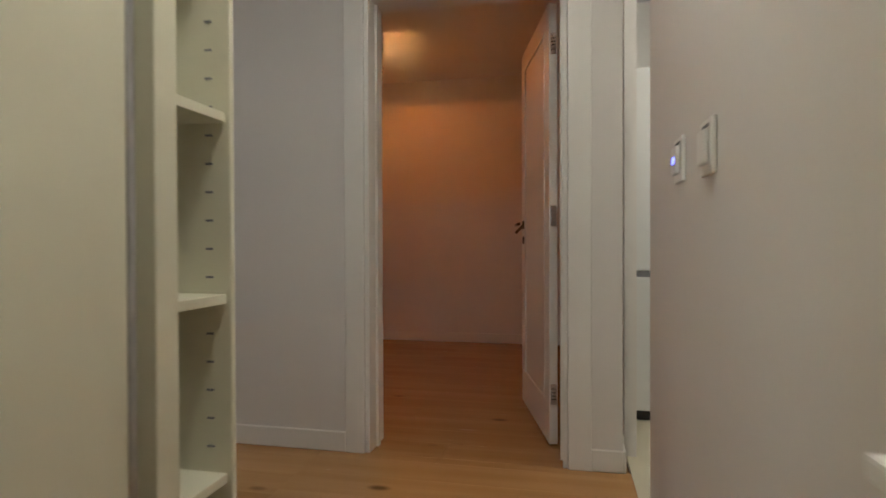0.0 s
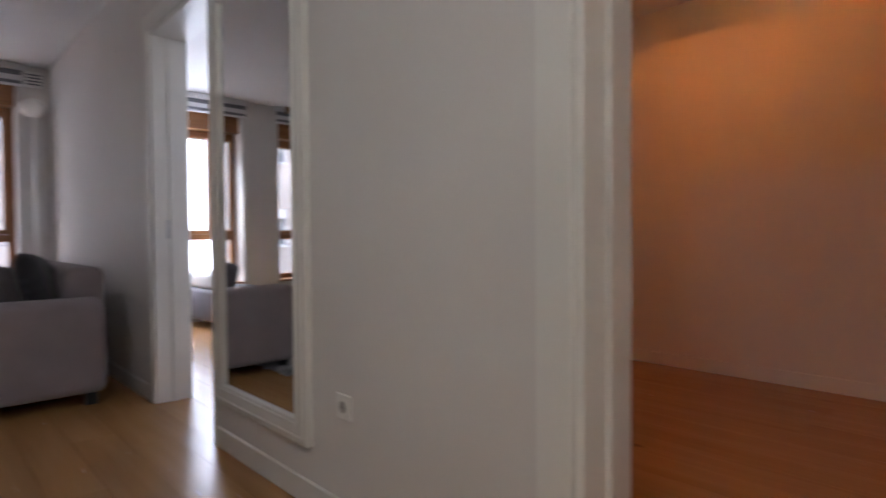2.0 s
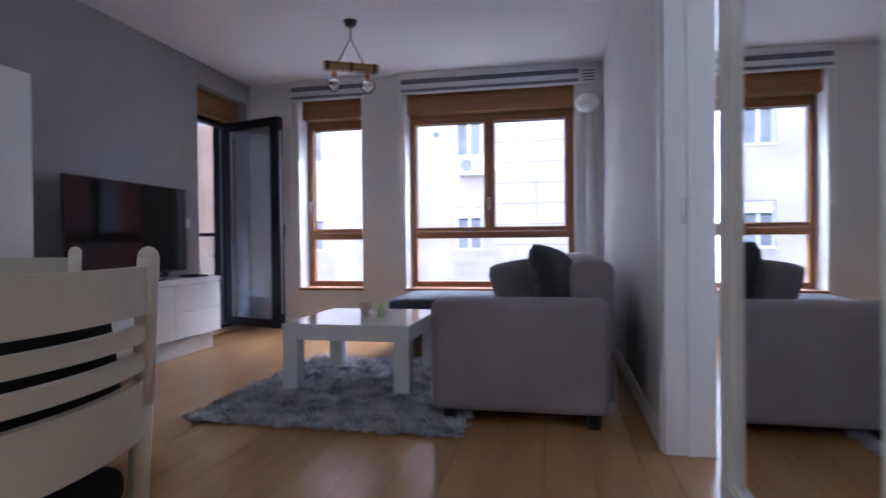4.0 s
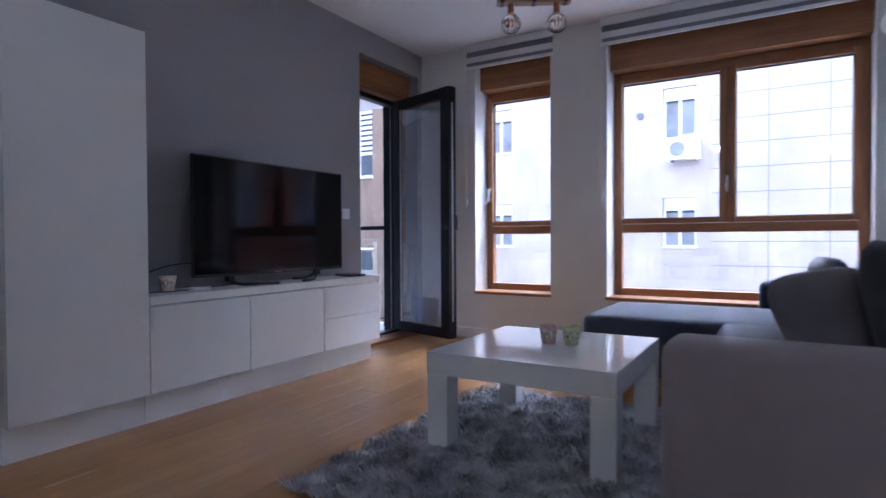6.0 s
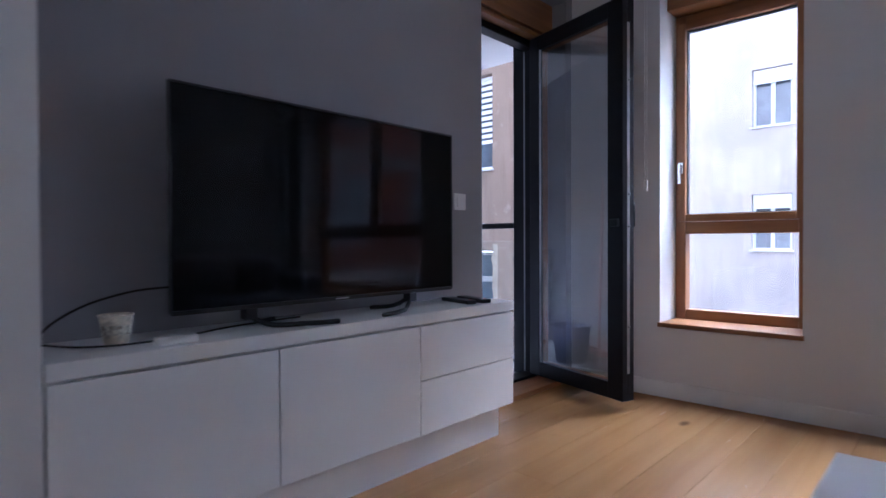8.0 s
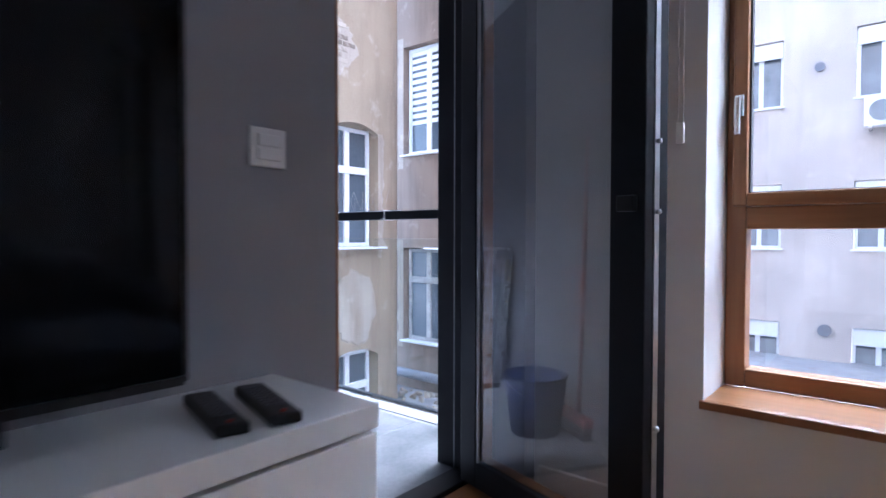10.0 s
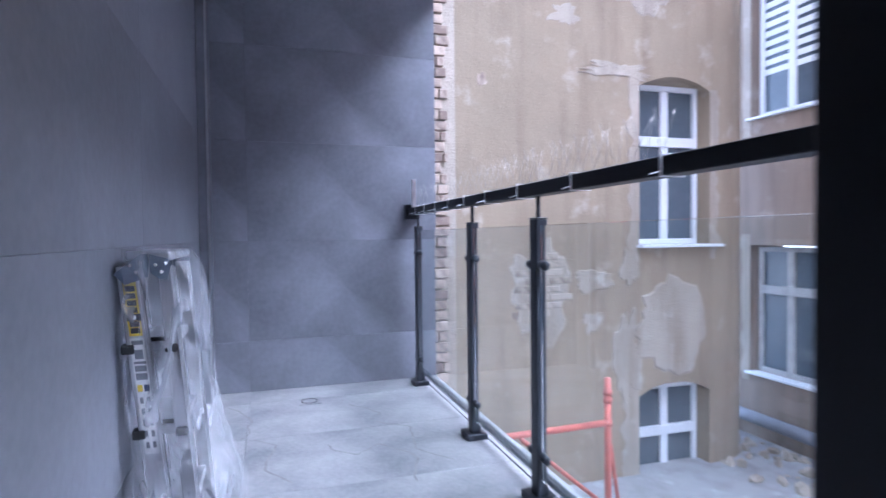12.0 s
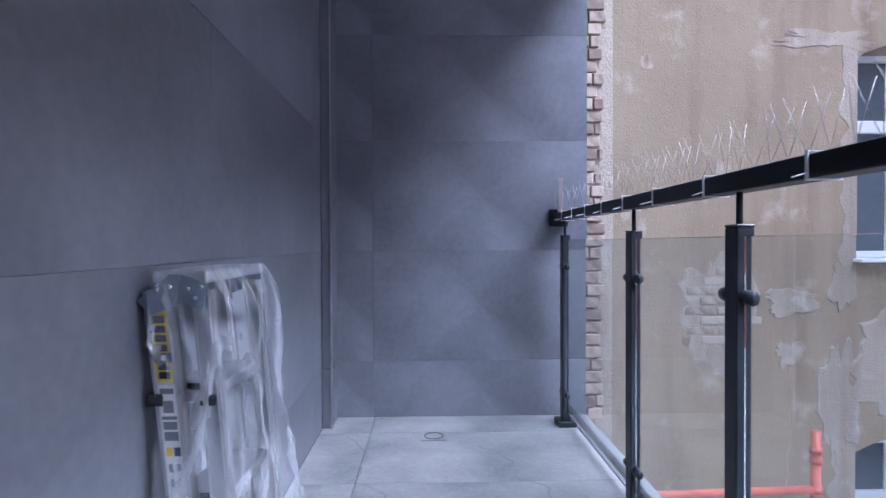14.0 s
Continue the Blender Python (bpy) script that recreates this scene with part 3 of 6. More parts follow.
def blind(name, x0, x1):
    """Day-and-night roller blind, drawn up: cassette, striped cloth, bottom bar and chain."""
    t = thing(name, "raised day-and-night blind with grey and white bands", "blind")
    y0, y1 = WY - 0.075, WY - 0.002
    boxes("cassette", [(x0, x1, y0, y1, 2.565, H - 0.002)], M_BLINDW, t, bevel=0.006)
    z = 2.565
    for i, (hgt, m) in enumerate(((0.045, M_BLIND), (0.05, M_BLINDW), (0.032, M_BLIND))):
        boxes("band", [(x0 + 0.012, x1 - 0.012, y0 + 0.020 + 0.002 * i, y0 + 0.026 + 0.002 * i, z - hgt, z)], m, t)
        z -= hgt
    boxes("bottom_bar", [(x0 + 0.006, x1 - 0.006, y0 + 0.012, y0 + 0.036, z - 0.024, z)], M_BLINDW, t, bevel=0.004)
    ch = rods("chain", [((x0 + 0.012, y0 - 0.004, 2.62), (x0 + 0.012, y0 - 0.004, 1.25)), ((x0 + 0.026, y0 - 0.004, 2.62), (x0 + 0.026, y0 - 0.004, 1.25))], 0.0016, M_WHITEP, t, n=6)
    boxes("chain_weight", [(x0 + 0.008, x0 + 0.030, y0 - 0.010, y0 + 0.002, 1.19, 1.25)], M_WHITEP, t, bevel=0.003)


blind("window_cover", W1[0] - 0.07, W1[1] + 0.05)
blind("window_cover", W2[0] - 0.04, W2[1] + 0.05)
blind("window_cover", W3[0] - 0.04, W3[1] + 0.05)

# ---- balcony door ----
bd = thing("door_2", "wood and dark aluminium balcony door frame", "door frame", kind="structure")
FX0, FX1 = -1.245, -1.165
boxes("lining", [(FX1 + 0.002, -1.06, 7.071, 7.157, 0.0, 2.19)], M_PINE, bd, "honey-stained wooden lining", bevel=0.003, seg=1)
bm = bmesh.new()
lo = [bm.verts.new((x, y, 0.0)) for x, y in ((TVX - 0.002, 7.0705), (-1.0585, 7.0705), (-1.0585, 7.122))]
hi = [bm.verts.new((v.co.x, v.co.y, 2.42)) for v in lo]
bm.faces.new(lo)
bm.faces.new(hi)
for i in range(3):
    bm.faces.new((lo[i], lo[(i + 1) % 3], hi[(i + 1) % 3], hi[i]))
part("splayed_reveal", bm, M_GREY, bd, "grey plastered reveal")
boxes("roller_box", [(-1.28, TVX - 0.10, 7.072, 7.928, 2.22, 2.418)], M_PINEY, bd, "honey-stained roller shutter box", bevel=0.004)
boxes("inner_head", [(FX1 + 0.002, -1.09, 7.160, 7.90, 2.19, 2.218)], M_PINEY, bd, bevel=0.003, seg=1)
boxes("outer_frame", [(FX0, FX1, 7.072, 7.192, 0.0, 2.218)], M_BLACKAL, bd, "black aluminium frame", bevel=0.003, seg=1)
boxes("outer_frame", [(FX0, FX1, 7.865, 7.928, 0.0, 2.218)], M_BLACKAL, bd, "black aluminium frame", bevel=0.003, seg=1)
boxes("shutter_guide", [(-1.395, TVX2 - 0.002, 7.945, 8.03, 0.0, 2.32)], M_BLACKAL, bd, "black roller shutter guide", bevel=0.003, seg=1)
boxes("outer_head", [(FX0, FX1, 7.193, 7.865, 2.15, 2.218)], M_BLACKAL, bd, bevel=0.003, seg=1)
boxes("threshold", [(FX0, FX1 + 0.02, 7.194, 7.865, 0.0, 0.045)], M_BLACKAL, bd, "dark aluminium threshold", bevel=0.004)
boxes("floor_strip", [(FX1 + 0.022, TVX + 0.01, 7.160, 7.93, 0.0, 0.03)], M_PINEY, bd, "wooden strip before the threshold", bevel=0.003, seg=1)
for z in (0.42, 0.95, 1.12, 1.72):
    boxes("keep", [(FX1 + 0.001, FX1 + 0.028, 7.160, 7.174, z, z + 0.06)], M_STEEL, bd, "steel locking keep", bevel=0.002, seg=1)

leaf = thing("balcony_door", "open glazed balcony door with black outer frame", "door", (-1.14, 7.815, 0), 0)
leaf.matrix_world = pose(-1.14, 7.815, 0.0, 0, 0, -17.3)
LW, LZ0, LZ1 = 0.765, 0.055, 2.185
lt = 0.088
boxes("stile", [(0, lt, -0.034, 0.006, LZ0, LZ1)], M_BLACKAL, leaf, bevel=0.004)
boxes("stile", [(LW - 0.105, LW, -0.034, 0.006, LZ0, LZ1)], M_BLACKAL, leaf, bevel=0.004)
boxes("rail", [(lt, LW - lt, -0.033, 0.006, LZ0, LZ0 + lt)], M_BLACKAL, leaf, bevel=0.003)
boxes("rail", [(lt, LW - lt, -0.033, 0.006, LZ1 - lt, LZ1)], M_BLACKAL, leaf, bevel=0.003)
boxes("inner_frame", [(0, lt, 0.0062, 0.05, LZ0, LZ1), (LW - lt, LW - 0.012, 0.0062, 0.05, LZ0, LZ1)], M_PINE, leaf, "honey-stained inner frame", bevel=0.004)
boxes("edge_profile", [(LW - 0.0115, LW, 0.0063, 0.052, LZ0, LZ1)], M_BLACKAL, leaf, "black edge profile", bevel=0.002, seg=1)
boxes("inner_rail", [(lt, LW - lt, 0.0064, 0.05, LZ0, LZ0 + lt), (lt, LW - lt, 0.0064, 0.05, LZ1 - lt, LZ1)], M_PINEX, leaf, bevel=0.004)
boxes("pane", [(lt - 0.006, LW - lt + 0.006, -0.020, -0.008, LZ0 + lt - 0.006, LZ1 - lt + 0.006)], M_GLASSD, leaf).visible_shadow = False
boxes("gasket", [(lt, lt + 0.008, -0.030, -0.021, LZ0 + lt, LZ1 - lt), (LW - lt - 0.008, LW - lt, -0.030, -0.021, LZ0 + lt, LZ1 - lt)], M_STEEL, leaf)
lock = boxes("lock_strip", [(LW, LW + 0.002, 0.0, 0.018, 0.2, 2.05)], M_STEEL, leaf, "steel lock strip")
for z in (0.45, 0.98, 1.15, 1.75):
    rods("roller_bolt", [((LW + 0.001, 0.009, z), (LW + 0.012, 0.009, z))], 0.006, M_STEEL, leaf)
hd = rods("door_handle", [((LW - 0.045, 0.05, 1.10), (LW - 0.045, 0.105, 1.10)), ((LW - 0.045, 0.10, 1.10), (LW - 0.045, 0.10, 0.98))], 0.009, M_BLACK, leaf, "black lever handle")
boxes("outer_pull", [(LW - 0.07, LW - 0.02, -0.055, -0.034, 0.98, 1.02)], M_BLACK, leaf, bevel=0.004)

# ---- balcony ----
BX0, BX1 = -4.33, TVX2
BY0, BY1 = 7.06, 8.36
ZB = -0.005
setting(boxes("balcony_floor", [(BX0, BX1, BY0, BY1 + 0.02, -0.25, ZB - 0.012)], M_DECKJ), "dusty grey tiled balcony floor with stains", "floor")
setting(boxes("balcony_ceiling", [(BX0 + 0.002, BX1, BY0, BY1 + 0.1, 2.34, 2.60)], M_WALL), "plain balcony soffit", "ceiling")
setting(boxes("wall_balcony_side", [(BX0 - 0.3, BX1, 6.84, BY0 - 0.014, -0.3, 2.60)], M_SLATEJ), "slate grey porcelain clad balcony wall", "wall")
setting(boxes("wall_balcony_end", [(BX0 - 0.30, BX0 - 0.014, BY0 - 0.014, 8.405, -0.3, 2.60)], M_SLATEJ), "slate grey porcelain clad end wall", "wall")
trim_c = boxes("corner_trim", [(BX0 + 0.001, -4.155, BY0, 7.108, ZB, 0.282), (BX0 + 0.001, -4.155, BY0, 7.108, 0.285, 2.338)], M_SLATE, None, bevel=0.003, seg=1)
setting(trim_c, "slate grey corner trim on the balcony", "trim")
setting(boxes("trim", [(-4.158, -4.150, 7.103, 7.111, ZB, 2.338)], M_STEEL), "thin metal edge strip in the balcony corner", "trim")
setting(boxes("balcony_kerb", [(BX0, BX1, 8.30, 8.40, -0.25, ZB + 0.004)], M_DECKJ), "pale balcony edge under the balustrade", "kerb")

# unseen storeys above, added as thin walls to block sky light
setting(boxes("wall_sky_blocker", [(BX0 - 0.3, BX1, BY1 - 0.15, BY1 + 0.1, 2.602, 10.5), (BX0 - 0.3, BX0 - 0.05, 6.84, BY1 - 0.152, 2.602, 10.5), (BX1 + 0.002, 6.22, WY2 - 0.25, WY2 - 0.002, H + 0.152, 10.5)], M_WHITEB),
        "unseen rendered wall of the storeys above, blocking sky light", "wall")

rail = thing("balustrade", "glass balustrade with dark steel posts and handrail", "railing")
PY = 8.25
POSTS = (-4.17, -3.245, -2.62, -1.55)
for px in POSTS:
    p = boxes("post", [(px - 0.025, px + 0.025, PY - 0.02, PY + 0.02, ZB, 0.925)], M_STEELD, rail, "dark blue-grey steel post", bevel=0.003, seg=1)
    boxes("foot", [(px - 0.05, px + 0.05, PY - 0.045, PY + 0.045, ZB, ZB + 0.026)], M_STEELD, p, bevel=0.003, seg=1)
    boxes("cap", [(px - 0.026, px + 0.026, PY - 0.021, PY + 0.021, 0.925, 0.93)], M_BLACK, p, bevel=0.002, seg=1)
    rods("stem", [((px, PY, 0.93), (px, PY, 1.002))], 0.007, M_STEELD, p)
    for z in (0.15, 0.775):
        for s in (-1, 1):
            c = rods("glass_clamp", [((px + s * 0.025, PY, z), (px + s * 0.060, PY, z))], 0.016, M_STEELD, p, "dark steel glass clamp")
ends = list(POSTS)
for a, b in zip(ends, ends[1:]):
    boxes("glass_panel", [(a + 0.028, b - 0.028, PY - 0.005, PY + 0.005, 0.07, 0.905)], M_GLASSB, rail, "clear greenish glass panel", bevel=0.001, seg=1).visible_shadow = False
boxes("bottom_rail", [(BX0 + 0.04, BX1 - 0.03, PY + 0.022, PY + 0.048, 0.055, 0.075)], M_STEELD, rail, bevel=0.003, seg=1)
boxes("handrail", [(BX0 - 0.0, BX1 - 0.03, PY - 0.028, PY + 0.028, 1.000, 1.042)], M_BLACKAL, rail, "black rectangular handrail", bevel=0.004)
boxes("wall_bracket", [(BX0 + 0.001, BX0 + 0.035, PY - 0.045, PY + 0.045, 0.975, 1.065)], M_BLACKAL, rail, bevel=0.003, seg=1)

# ---- neighbouring houses ----
M_PALE_GREY = paint("pale grey cover", (0.27, 0.28, 0.29), 0.8, 0.25, 3, 0.02, 60)
M_OLDW_SHADE = paint("weathered grey wood and recess shade", (0.40, 0.385, 0.37), 0.7, 0.25, 9, 0.05, 120)
FX = -5.75


def pvc_window(parent, axis, at, depth, u0, u1, z0, z1, transom=None, halves=2, sill=True, blinds=False, frame_mat=M_PVC):
    """White casement with real bars, set back in its hole; opening faces +x (axis x) or -y (axis y)."""
    def sp(a, b, c, d, n0, n1):
        return (at - depth - n1, at - depth - n0, a, b, c, d) if axis == "x" else (a, b, at + depth + n0, at + depth + n1, c, d)
    f = 0.055
    fr = boxes("window", [sp(u0, u0 + f, z0, z1, 0, 0.06), sp(u1 - f, u1, z0, z1, 0, 0.06), sp(u0 + f, u1 - f, z0, z0 + f, 0, 0.06), sp(u0 + f, u1 - f, z1 - f, z1, 0, 0.06)],
               frame_mat, parent, "white casement window" if frame_mat is M_PVC else "weathered grey casement window", bevel=0.006, seg=1)
    bars = []
    for i in range(1, halves):
        c = u0 + (u1 - u0) * i / halves
        bars.append(sp(c - 0.045, c + 0.045, z0 + f, z1 - f, 0.004, 0.056))
    if transom:
        bars.append(sp(u0 + f, u1 - f, transom - 0.05, transom + 0.05, -0.004, 0.05))
    boxes("bar", bars, frame_mat, fr, bevel=0.005, seg=1)
    boxes("pane", [sp(u0 + f, u1 - f, z0 + f, z1 - f, 0.034, 0.044)], M_DARKGL, fr)
    if blinds:
        n = int((z1 - z0 - 0.5) / 0.11)
        for i in range(n):
            boxes("blind_band", [sp(u0 + f, u1 - f, z1 - f - 0.11 * i - 0.065, z1 - f - 0.11 * i, 0.026, 0.031)], M_PVC, fr)
    if sill:
        boxes("sill", [(at - depth, at + 0.10, u0 - 0.04, u1 + 0.12, z0 - 0.03, z0 - 0.002) if axis == "x" else (u0 - 0.05, u1 + 0.05, at - 0.06, at + depth, z0 - 0.03, z0 - 0.002)],
              M_PVC, fr, bevel=0.004, seg=1)
    return fr


ochre = thing("house", "old ochre rendered house with flaking plaster", "house", (0, 0, 0))
OCH = [(10.93, 11.80, 0.74, 2.45), (10.93, 11.80, -2.2, -0.66)]
ochre_wall = pierced("wall", "x", FX, 0.5, 8.0, 11.98, -6, 9, OCH, M_PLASTER, ochre)
bm = bmesh.new()
for i in range(8):
    a0, a1 = math.pi / 2 * i / 8, math.pi / 2 * (i + 1) / 8
    c = Vector((FX - 0.5, 11.98))
    q = [(c.x + 0.5 * math.cos(a), c.y + 0.5 * math.sin(a)) for a in (a0, a1)]
    vs = [bm.verts.new((q[0][0], q[0][1], -6)), bm.verts.new((q[1][0], q[1][1], -6)), bm.verts.new((q[1][0], q[1][1], 9)), bm.verts.new((q[0][0], q[0][1], 9))]
    bm.faces.new(vs)
bmesh.ops.remove_doubles(bm, verts=list(bm.verts), dist=1e-4)
part("rounded_corner", bm, M_PLASTER, ochre, "", True)
pvc_window(ochre, "x", FX, 0.16, 10.95, 11.78, 0.76, 2.40, transom=1.82)
pvc_window(ochre, "x", FX, 0.16, 10.95, 11.78, -2.15, -0.70, transom=-1.2)

brown = thing("house", "old brown rendered house across the courtyard", "house")
BRH = [(-6.30, -5.40, 2.20, 3.95), (-6.30, -5.40, -0.80, 0.72)]
pierced("wall", "y", 12.9, 0.5, -12, -3.0, -6, 9, BRH, M_PLASTER2, brown)
pvc_window(brown, "y", 12.9, 0.10, -6.28, -5.42, 2.22, 3.93, blinds=True)
pvc_window(brown, "y", 12.9, 0.10, -6.28, -5.42, -0.78, 0.70, transom=0.2, frame_mat=M_OLDW_SHADE)

pier = boxes("brick_pier", [(-5.3, -4.92, 8.2, 8.735, -6, 9)], M_PALE)
setting(pier, "rough brick pier with crumbling mortar", "pier")

white = thing("apartment_building", "white rendered apartment building with grey shutters", "building")
WB = 19.6
holes = []
for cx in (-5.6, -2.4, -0.35):
    for z0, z1 in ((-2.25, -0.85), (0.65, 1.98), (3.55, 4.92), (6.5, 7.9)):
        holes.append((cx - 0.42, cx + 0.42, z0, z1))
pierced("wall", "y", WB, 0.4, -9.0, 0.45, -6, 12, holes, M_WHITEB, white)
boxes("wing", [(0.45, 9.0, WB - 0.15, WB + 0.4, -6, 12)], M_WHITEB, white)
joints = [(0.45, 9.0, WB - 0.152, WB - 0.150, z, z + 0.018) for z in np.arange(-5.4, 11.5, 0.62)]
joints += [(x, x + 0.018, WB - 0.152, WB - 0.150, -6, 12) for x in np.arange(1.7, 9.0, 1.25)]
boxes("cladding_joint", joints, M_BLIND, white)
unit = boxes("air_conditioner", [(-0.62, 0.20, WB - 0.36, WB - 0.04, 2.95, 3.48)], M_PVC, white, "white air conditioner on brackets", bevel=0.02)
bm = bmesh.new()
rod(bm, (-0.36, WB - 0.362, 3.22), (-0.36, WB - 0.375, 3.22), 0.19, None, 24)
part("fan_grille", bm, M_PALE_GREY, unit)
for bx in (-0.55, 0.10):
    boxes("bracket", [(bx, bx + 0.05, WB - 0.40, WB, 2.90, 2.95)], M_STEEL, unit)
bm = bmesh.new()
rod(bm, (-1.35, WB - 0.06, 4.25), (-1.35, WB - 0.002, 4.25), 0.09, None, 20)
part("vent_cap", bm, M_BLIND, white)
bm = bmesh.new()
rod(bm, (-1.2, WB - 0.06, -0.95), (-1.2, WB - 0.002, -0.95), 0.12, None, 20)
part("vent_cap", bm, M_BLIND, white)

for a, b, c, d in holes:
    fr = pvc_window(white, "y", WB, 0.12, a + 0.01, b - 0.01, c + 0.01, d - 0.01)
    boxes("shutter", [(a + 0.02, b - 0.02, WB + 0.06, WB + 0.10, d - 0.34, d - 0.02)], M_PVC, fr)
    # made-up pale sheet over each dark pane, lightening its tone
    boxes("window_cover", [(a + 0.07, b - 0.07, WB + 0.136, WB + 0.150, c + 0.07, d - 0.4)], M_PALE_GREY, fr, "pale sheet added to lighten the dark pane")

redb = thing("apartment_building", "red-brown rendered apartment building with blue windows", "building")
rh = [(y, y + 1.1, z, z + 1.9) for y in (10.6, 13.2, 15.8) for z in (-2.2, 0.8, 3.8, 6.8)]
pierced("wall", "x", 9.5, 0.5, 9.3, 18.5, -6, 12, rh, M_REDB, redb)
for y0, y1, z0, z1 in rh:
    w = boxes("window", [(9.06, 9.10, y0, y1, z0, z1)], M_DARKGL, redb, "blue-tinted window")
    boxes("frame", [(9.0, 9.06, y0, y0 + 0.08, z0, z1), (9.0, 9.06, y1 - 0.08, y1, z0, z1), (9.0, 9.06, y0 + 0.08, y1 - 0.08, z1 - 0.08, z1), (9.0, 9.06, y0 + 0.5, y0 + 0.6, z0, z1 - 0.08)], M_PVC, w)
boxes("string_course", [(8.9, 9.0, 9.3, 18.5, z, z + 0.35) for z in (-0.2, 2.9, 5.95)], M_WHITEB, redb, bevel=0.02)
bm = bmesh.new()
bmesh.ops.create_grid(bm, x_segments=1, y_segments=1, size=400)
gr = part("ground", bm, M_GROUND)
gr.location.z = -1.55
setting(gr, "rubble-strewn concrete courtyard ground", "ground")

# ---- hall ----


def open_shelf(name, x0, x1, y0, depth):
    """Tall narrow open shelf unit: two sides, back, shelves and rows of peg slots."""
    t = thing(name, "tall narrow cream open shelf unit with peg slots", "shelf unit")
    th = 0.016
    boxes("side_panel", [(x0, x0 + 0.062, y0, y0 + depth, 0, 2.35)], M_CREAM, t, bevel=0.003)
    boxes("side_panel", [(x1 - th, x1, y0, y0 + depth, 0, 2.35)], M_CREAM, t, bevel=0.002, seg=1)
    boxes("back_panel", [(x0 + 0.062, x1 - th, y0 + depth - 0.006, y0 + depth, 0, 2.35)], M_CREAM, t)
    for z in (0.04, 0.45, 0.855, 1.262, 1.67, 2.08):
        boxes("shelf", [(x0 + 0.062, x1 - th, y0 + 0.012, y0 + depth - 0.006, z, z + 0.022)], M_CREAM, t, bevel=0.0015, seg=1)
    slots = []
    for i in range(35):
        z = 0.08 + i * 0.064
        slots += [(x1 - th - 0.0012, x1 - th - 0.0002, y0 + d, y0 + d + 0.018, z, z + 0.005) for d in (0.045, depth - 0.07)]
    tagged(boxes("peg_slots", slots, M_BLIND, t), kind="stuff")
    return t


open_shelf("open_shelf", 1.13, 1.385, 1.80, 0.36)
ward = thing("wardrobe", "tall cream wardrobe with a plain sliding door", "wardrobe")
boxes("body", [(-0.9, 1.12, 1.84, 2.06, 0, 2.35)], M_CREAM, ward, bevel=0.003, seg=1)
boxes("sliding_door", [(-0.2, 1.062, 1.800, 1.824, 0.04, 2.33)], M_CREAM, ward, "cream sliding door panel", bevel=0.003)
boxes("door_edge", [(1.063, 1.080, 1.797, 1.826, 0.04, 2.33)], M_STEEL, ward, "grey metal edge grip", bevel=0.002, seg=1)
boxes("sliding_door", [(-0.89, -0.21, 1.802, 1.824, 0.04, 2.33)], M_CREAM, ward, bevel=0.003)

mir = thing("wall_mirror_panel", "tall wall mirror in a broad white moulded frame", "mirror")
mir.name = "framed_mirror"
X = MW
y0, y1, z0, z1 = 3.082, 3.918, 0.222, 2.10
fw = 0.088
boxes("frame_side", [(X - 0.030, X - 0.001, y0, y0 + fw, z0, z1)], M_TRIM, mir, bevel=0.006)
boxes("frame_side", [(X - 0.030, X - 0.001, y1 - fw, y1, z0, z1)], M_TRIM, mir, bevel=0.006)
boxes("frame_rail", [(X - 0.030, X - 0.001, y0 + fw, y1 - fw, z0, z0 + fw)], M_TRIM, mir, bevel=0.006)
boxes("frame_rail", [(X - 0.030, X - 0.001, y0 + fw, y1 - fw, z1 - fw, z1)], M_TRIM, mir, bevel=0.006)
for a in (0.020, 0.066):
    boxes("moulding", [(X - 0.036, X - 0.029, y0 + a, y0 + a + 0.012, z0 + a, z1 - a), (X - 0.036, X - 0.029, y1 - a - 0.012, y1 - a, z0 + a, z1 - a),
                       (X - 0.036, X - 0.029, y0 + a + 0.012, y1 - a - 0.012, z0 + a, z0 + a + 0.012), (X - 0.036, X - 0.029, y0 + a + 0.012, y1 - a - 0.012, z1 - a - 0.012, z1 - a)],
          M_TRIM, mir, bevel=0.003, seg=1)
boxes("mirror_glass", [(X - 0.014, X - 0.004, y0 + fw, y1 - fw, z0 + fw, z1 - fw)], m_mirror, mir, "clear mirror glass")


def socket_outlet(place):
    """Round earthed outlet on the mirror wall."""
    t = thing("power_socket", "white single power socket set in the wall", "socket", place)
    boxes("plate", [(-0.010, -0.001, -0.041, 0.041, -0.041, 0.041)], M_WHITEP, t, bevel=0.003)
    bm = bmesh.new()
    rod(bm, (-0.0098, 0, 0), (-0.0115, 0, 0), 0.028, None, 24)
    part("ring", bm, M_WHITEP, t)
    # flat disc whose grey colour stands in for the recess's shade
    bm = bmesh.new()
    rod(bm, (-0.0114, 0, 0), (-0.0119, 0, 0), 0.020, None, 24)
    part("well", bm, M_OLDW_SHADE, t, "grey disc painted as the shaded round recess")
    rods("pin_hole", [((-0.0118, s * 0.0095, 0), (-0.0124, s * 0.0095, 0)) for s in (-1, 1)], 0.003, M_INK, t)


socket_outlet((MW, 2.877, 0.411))


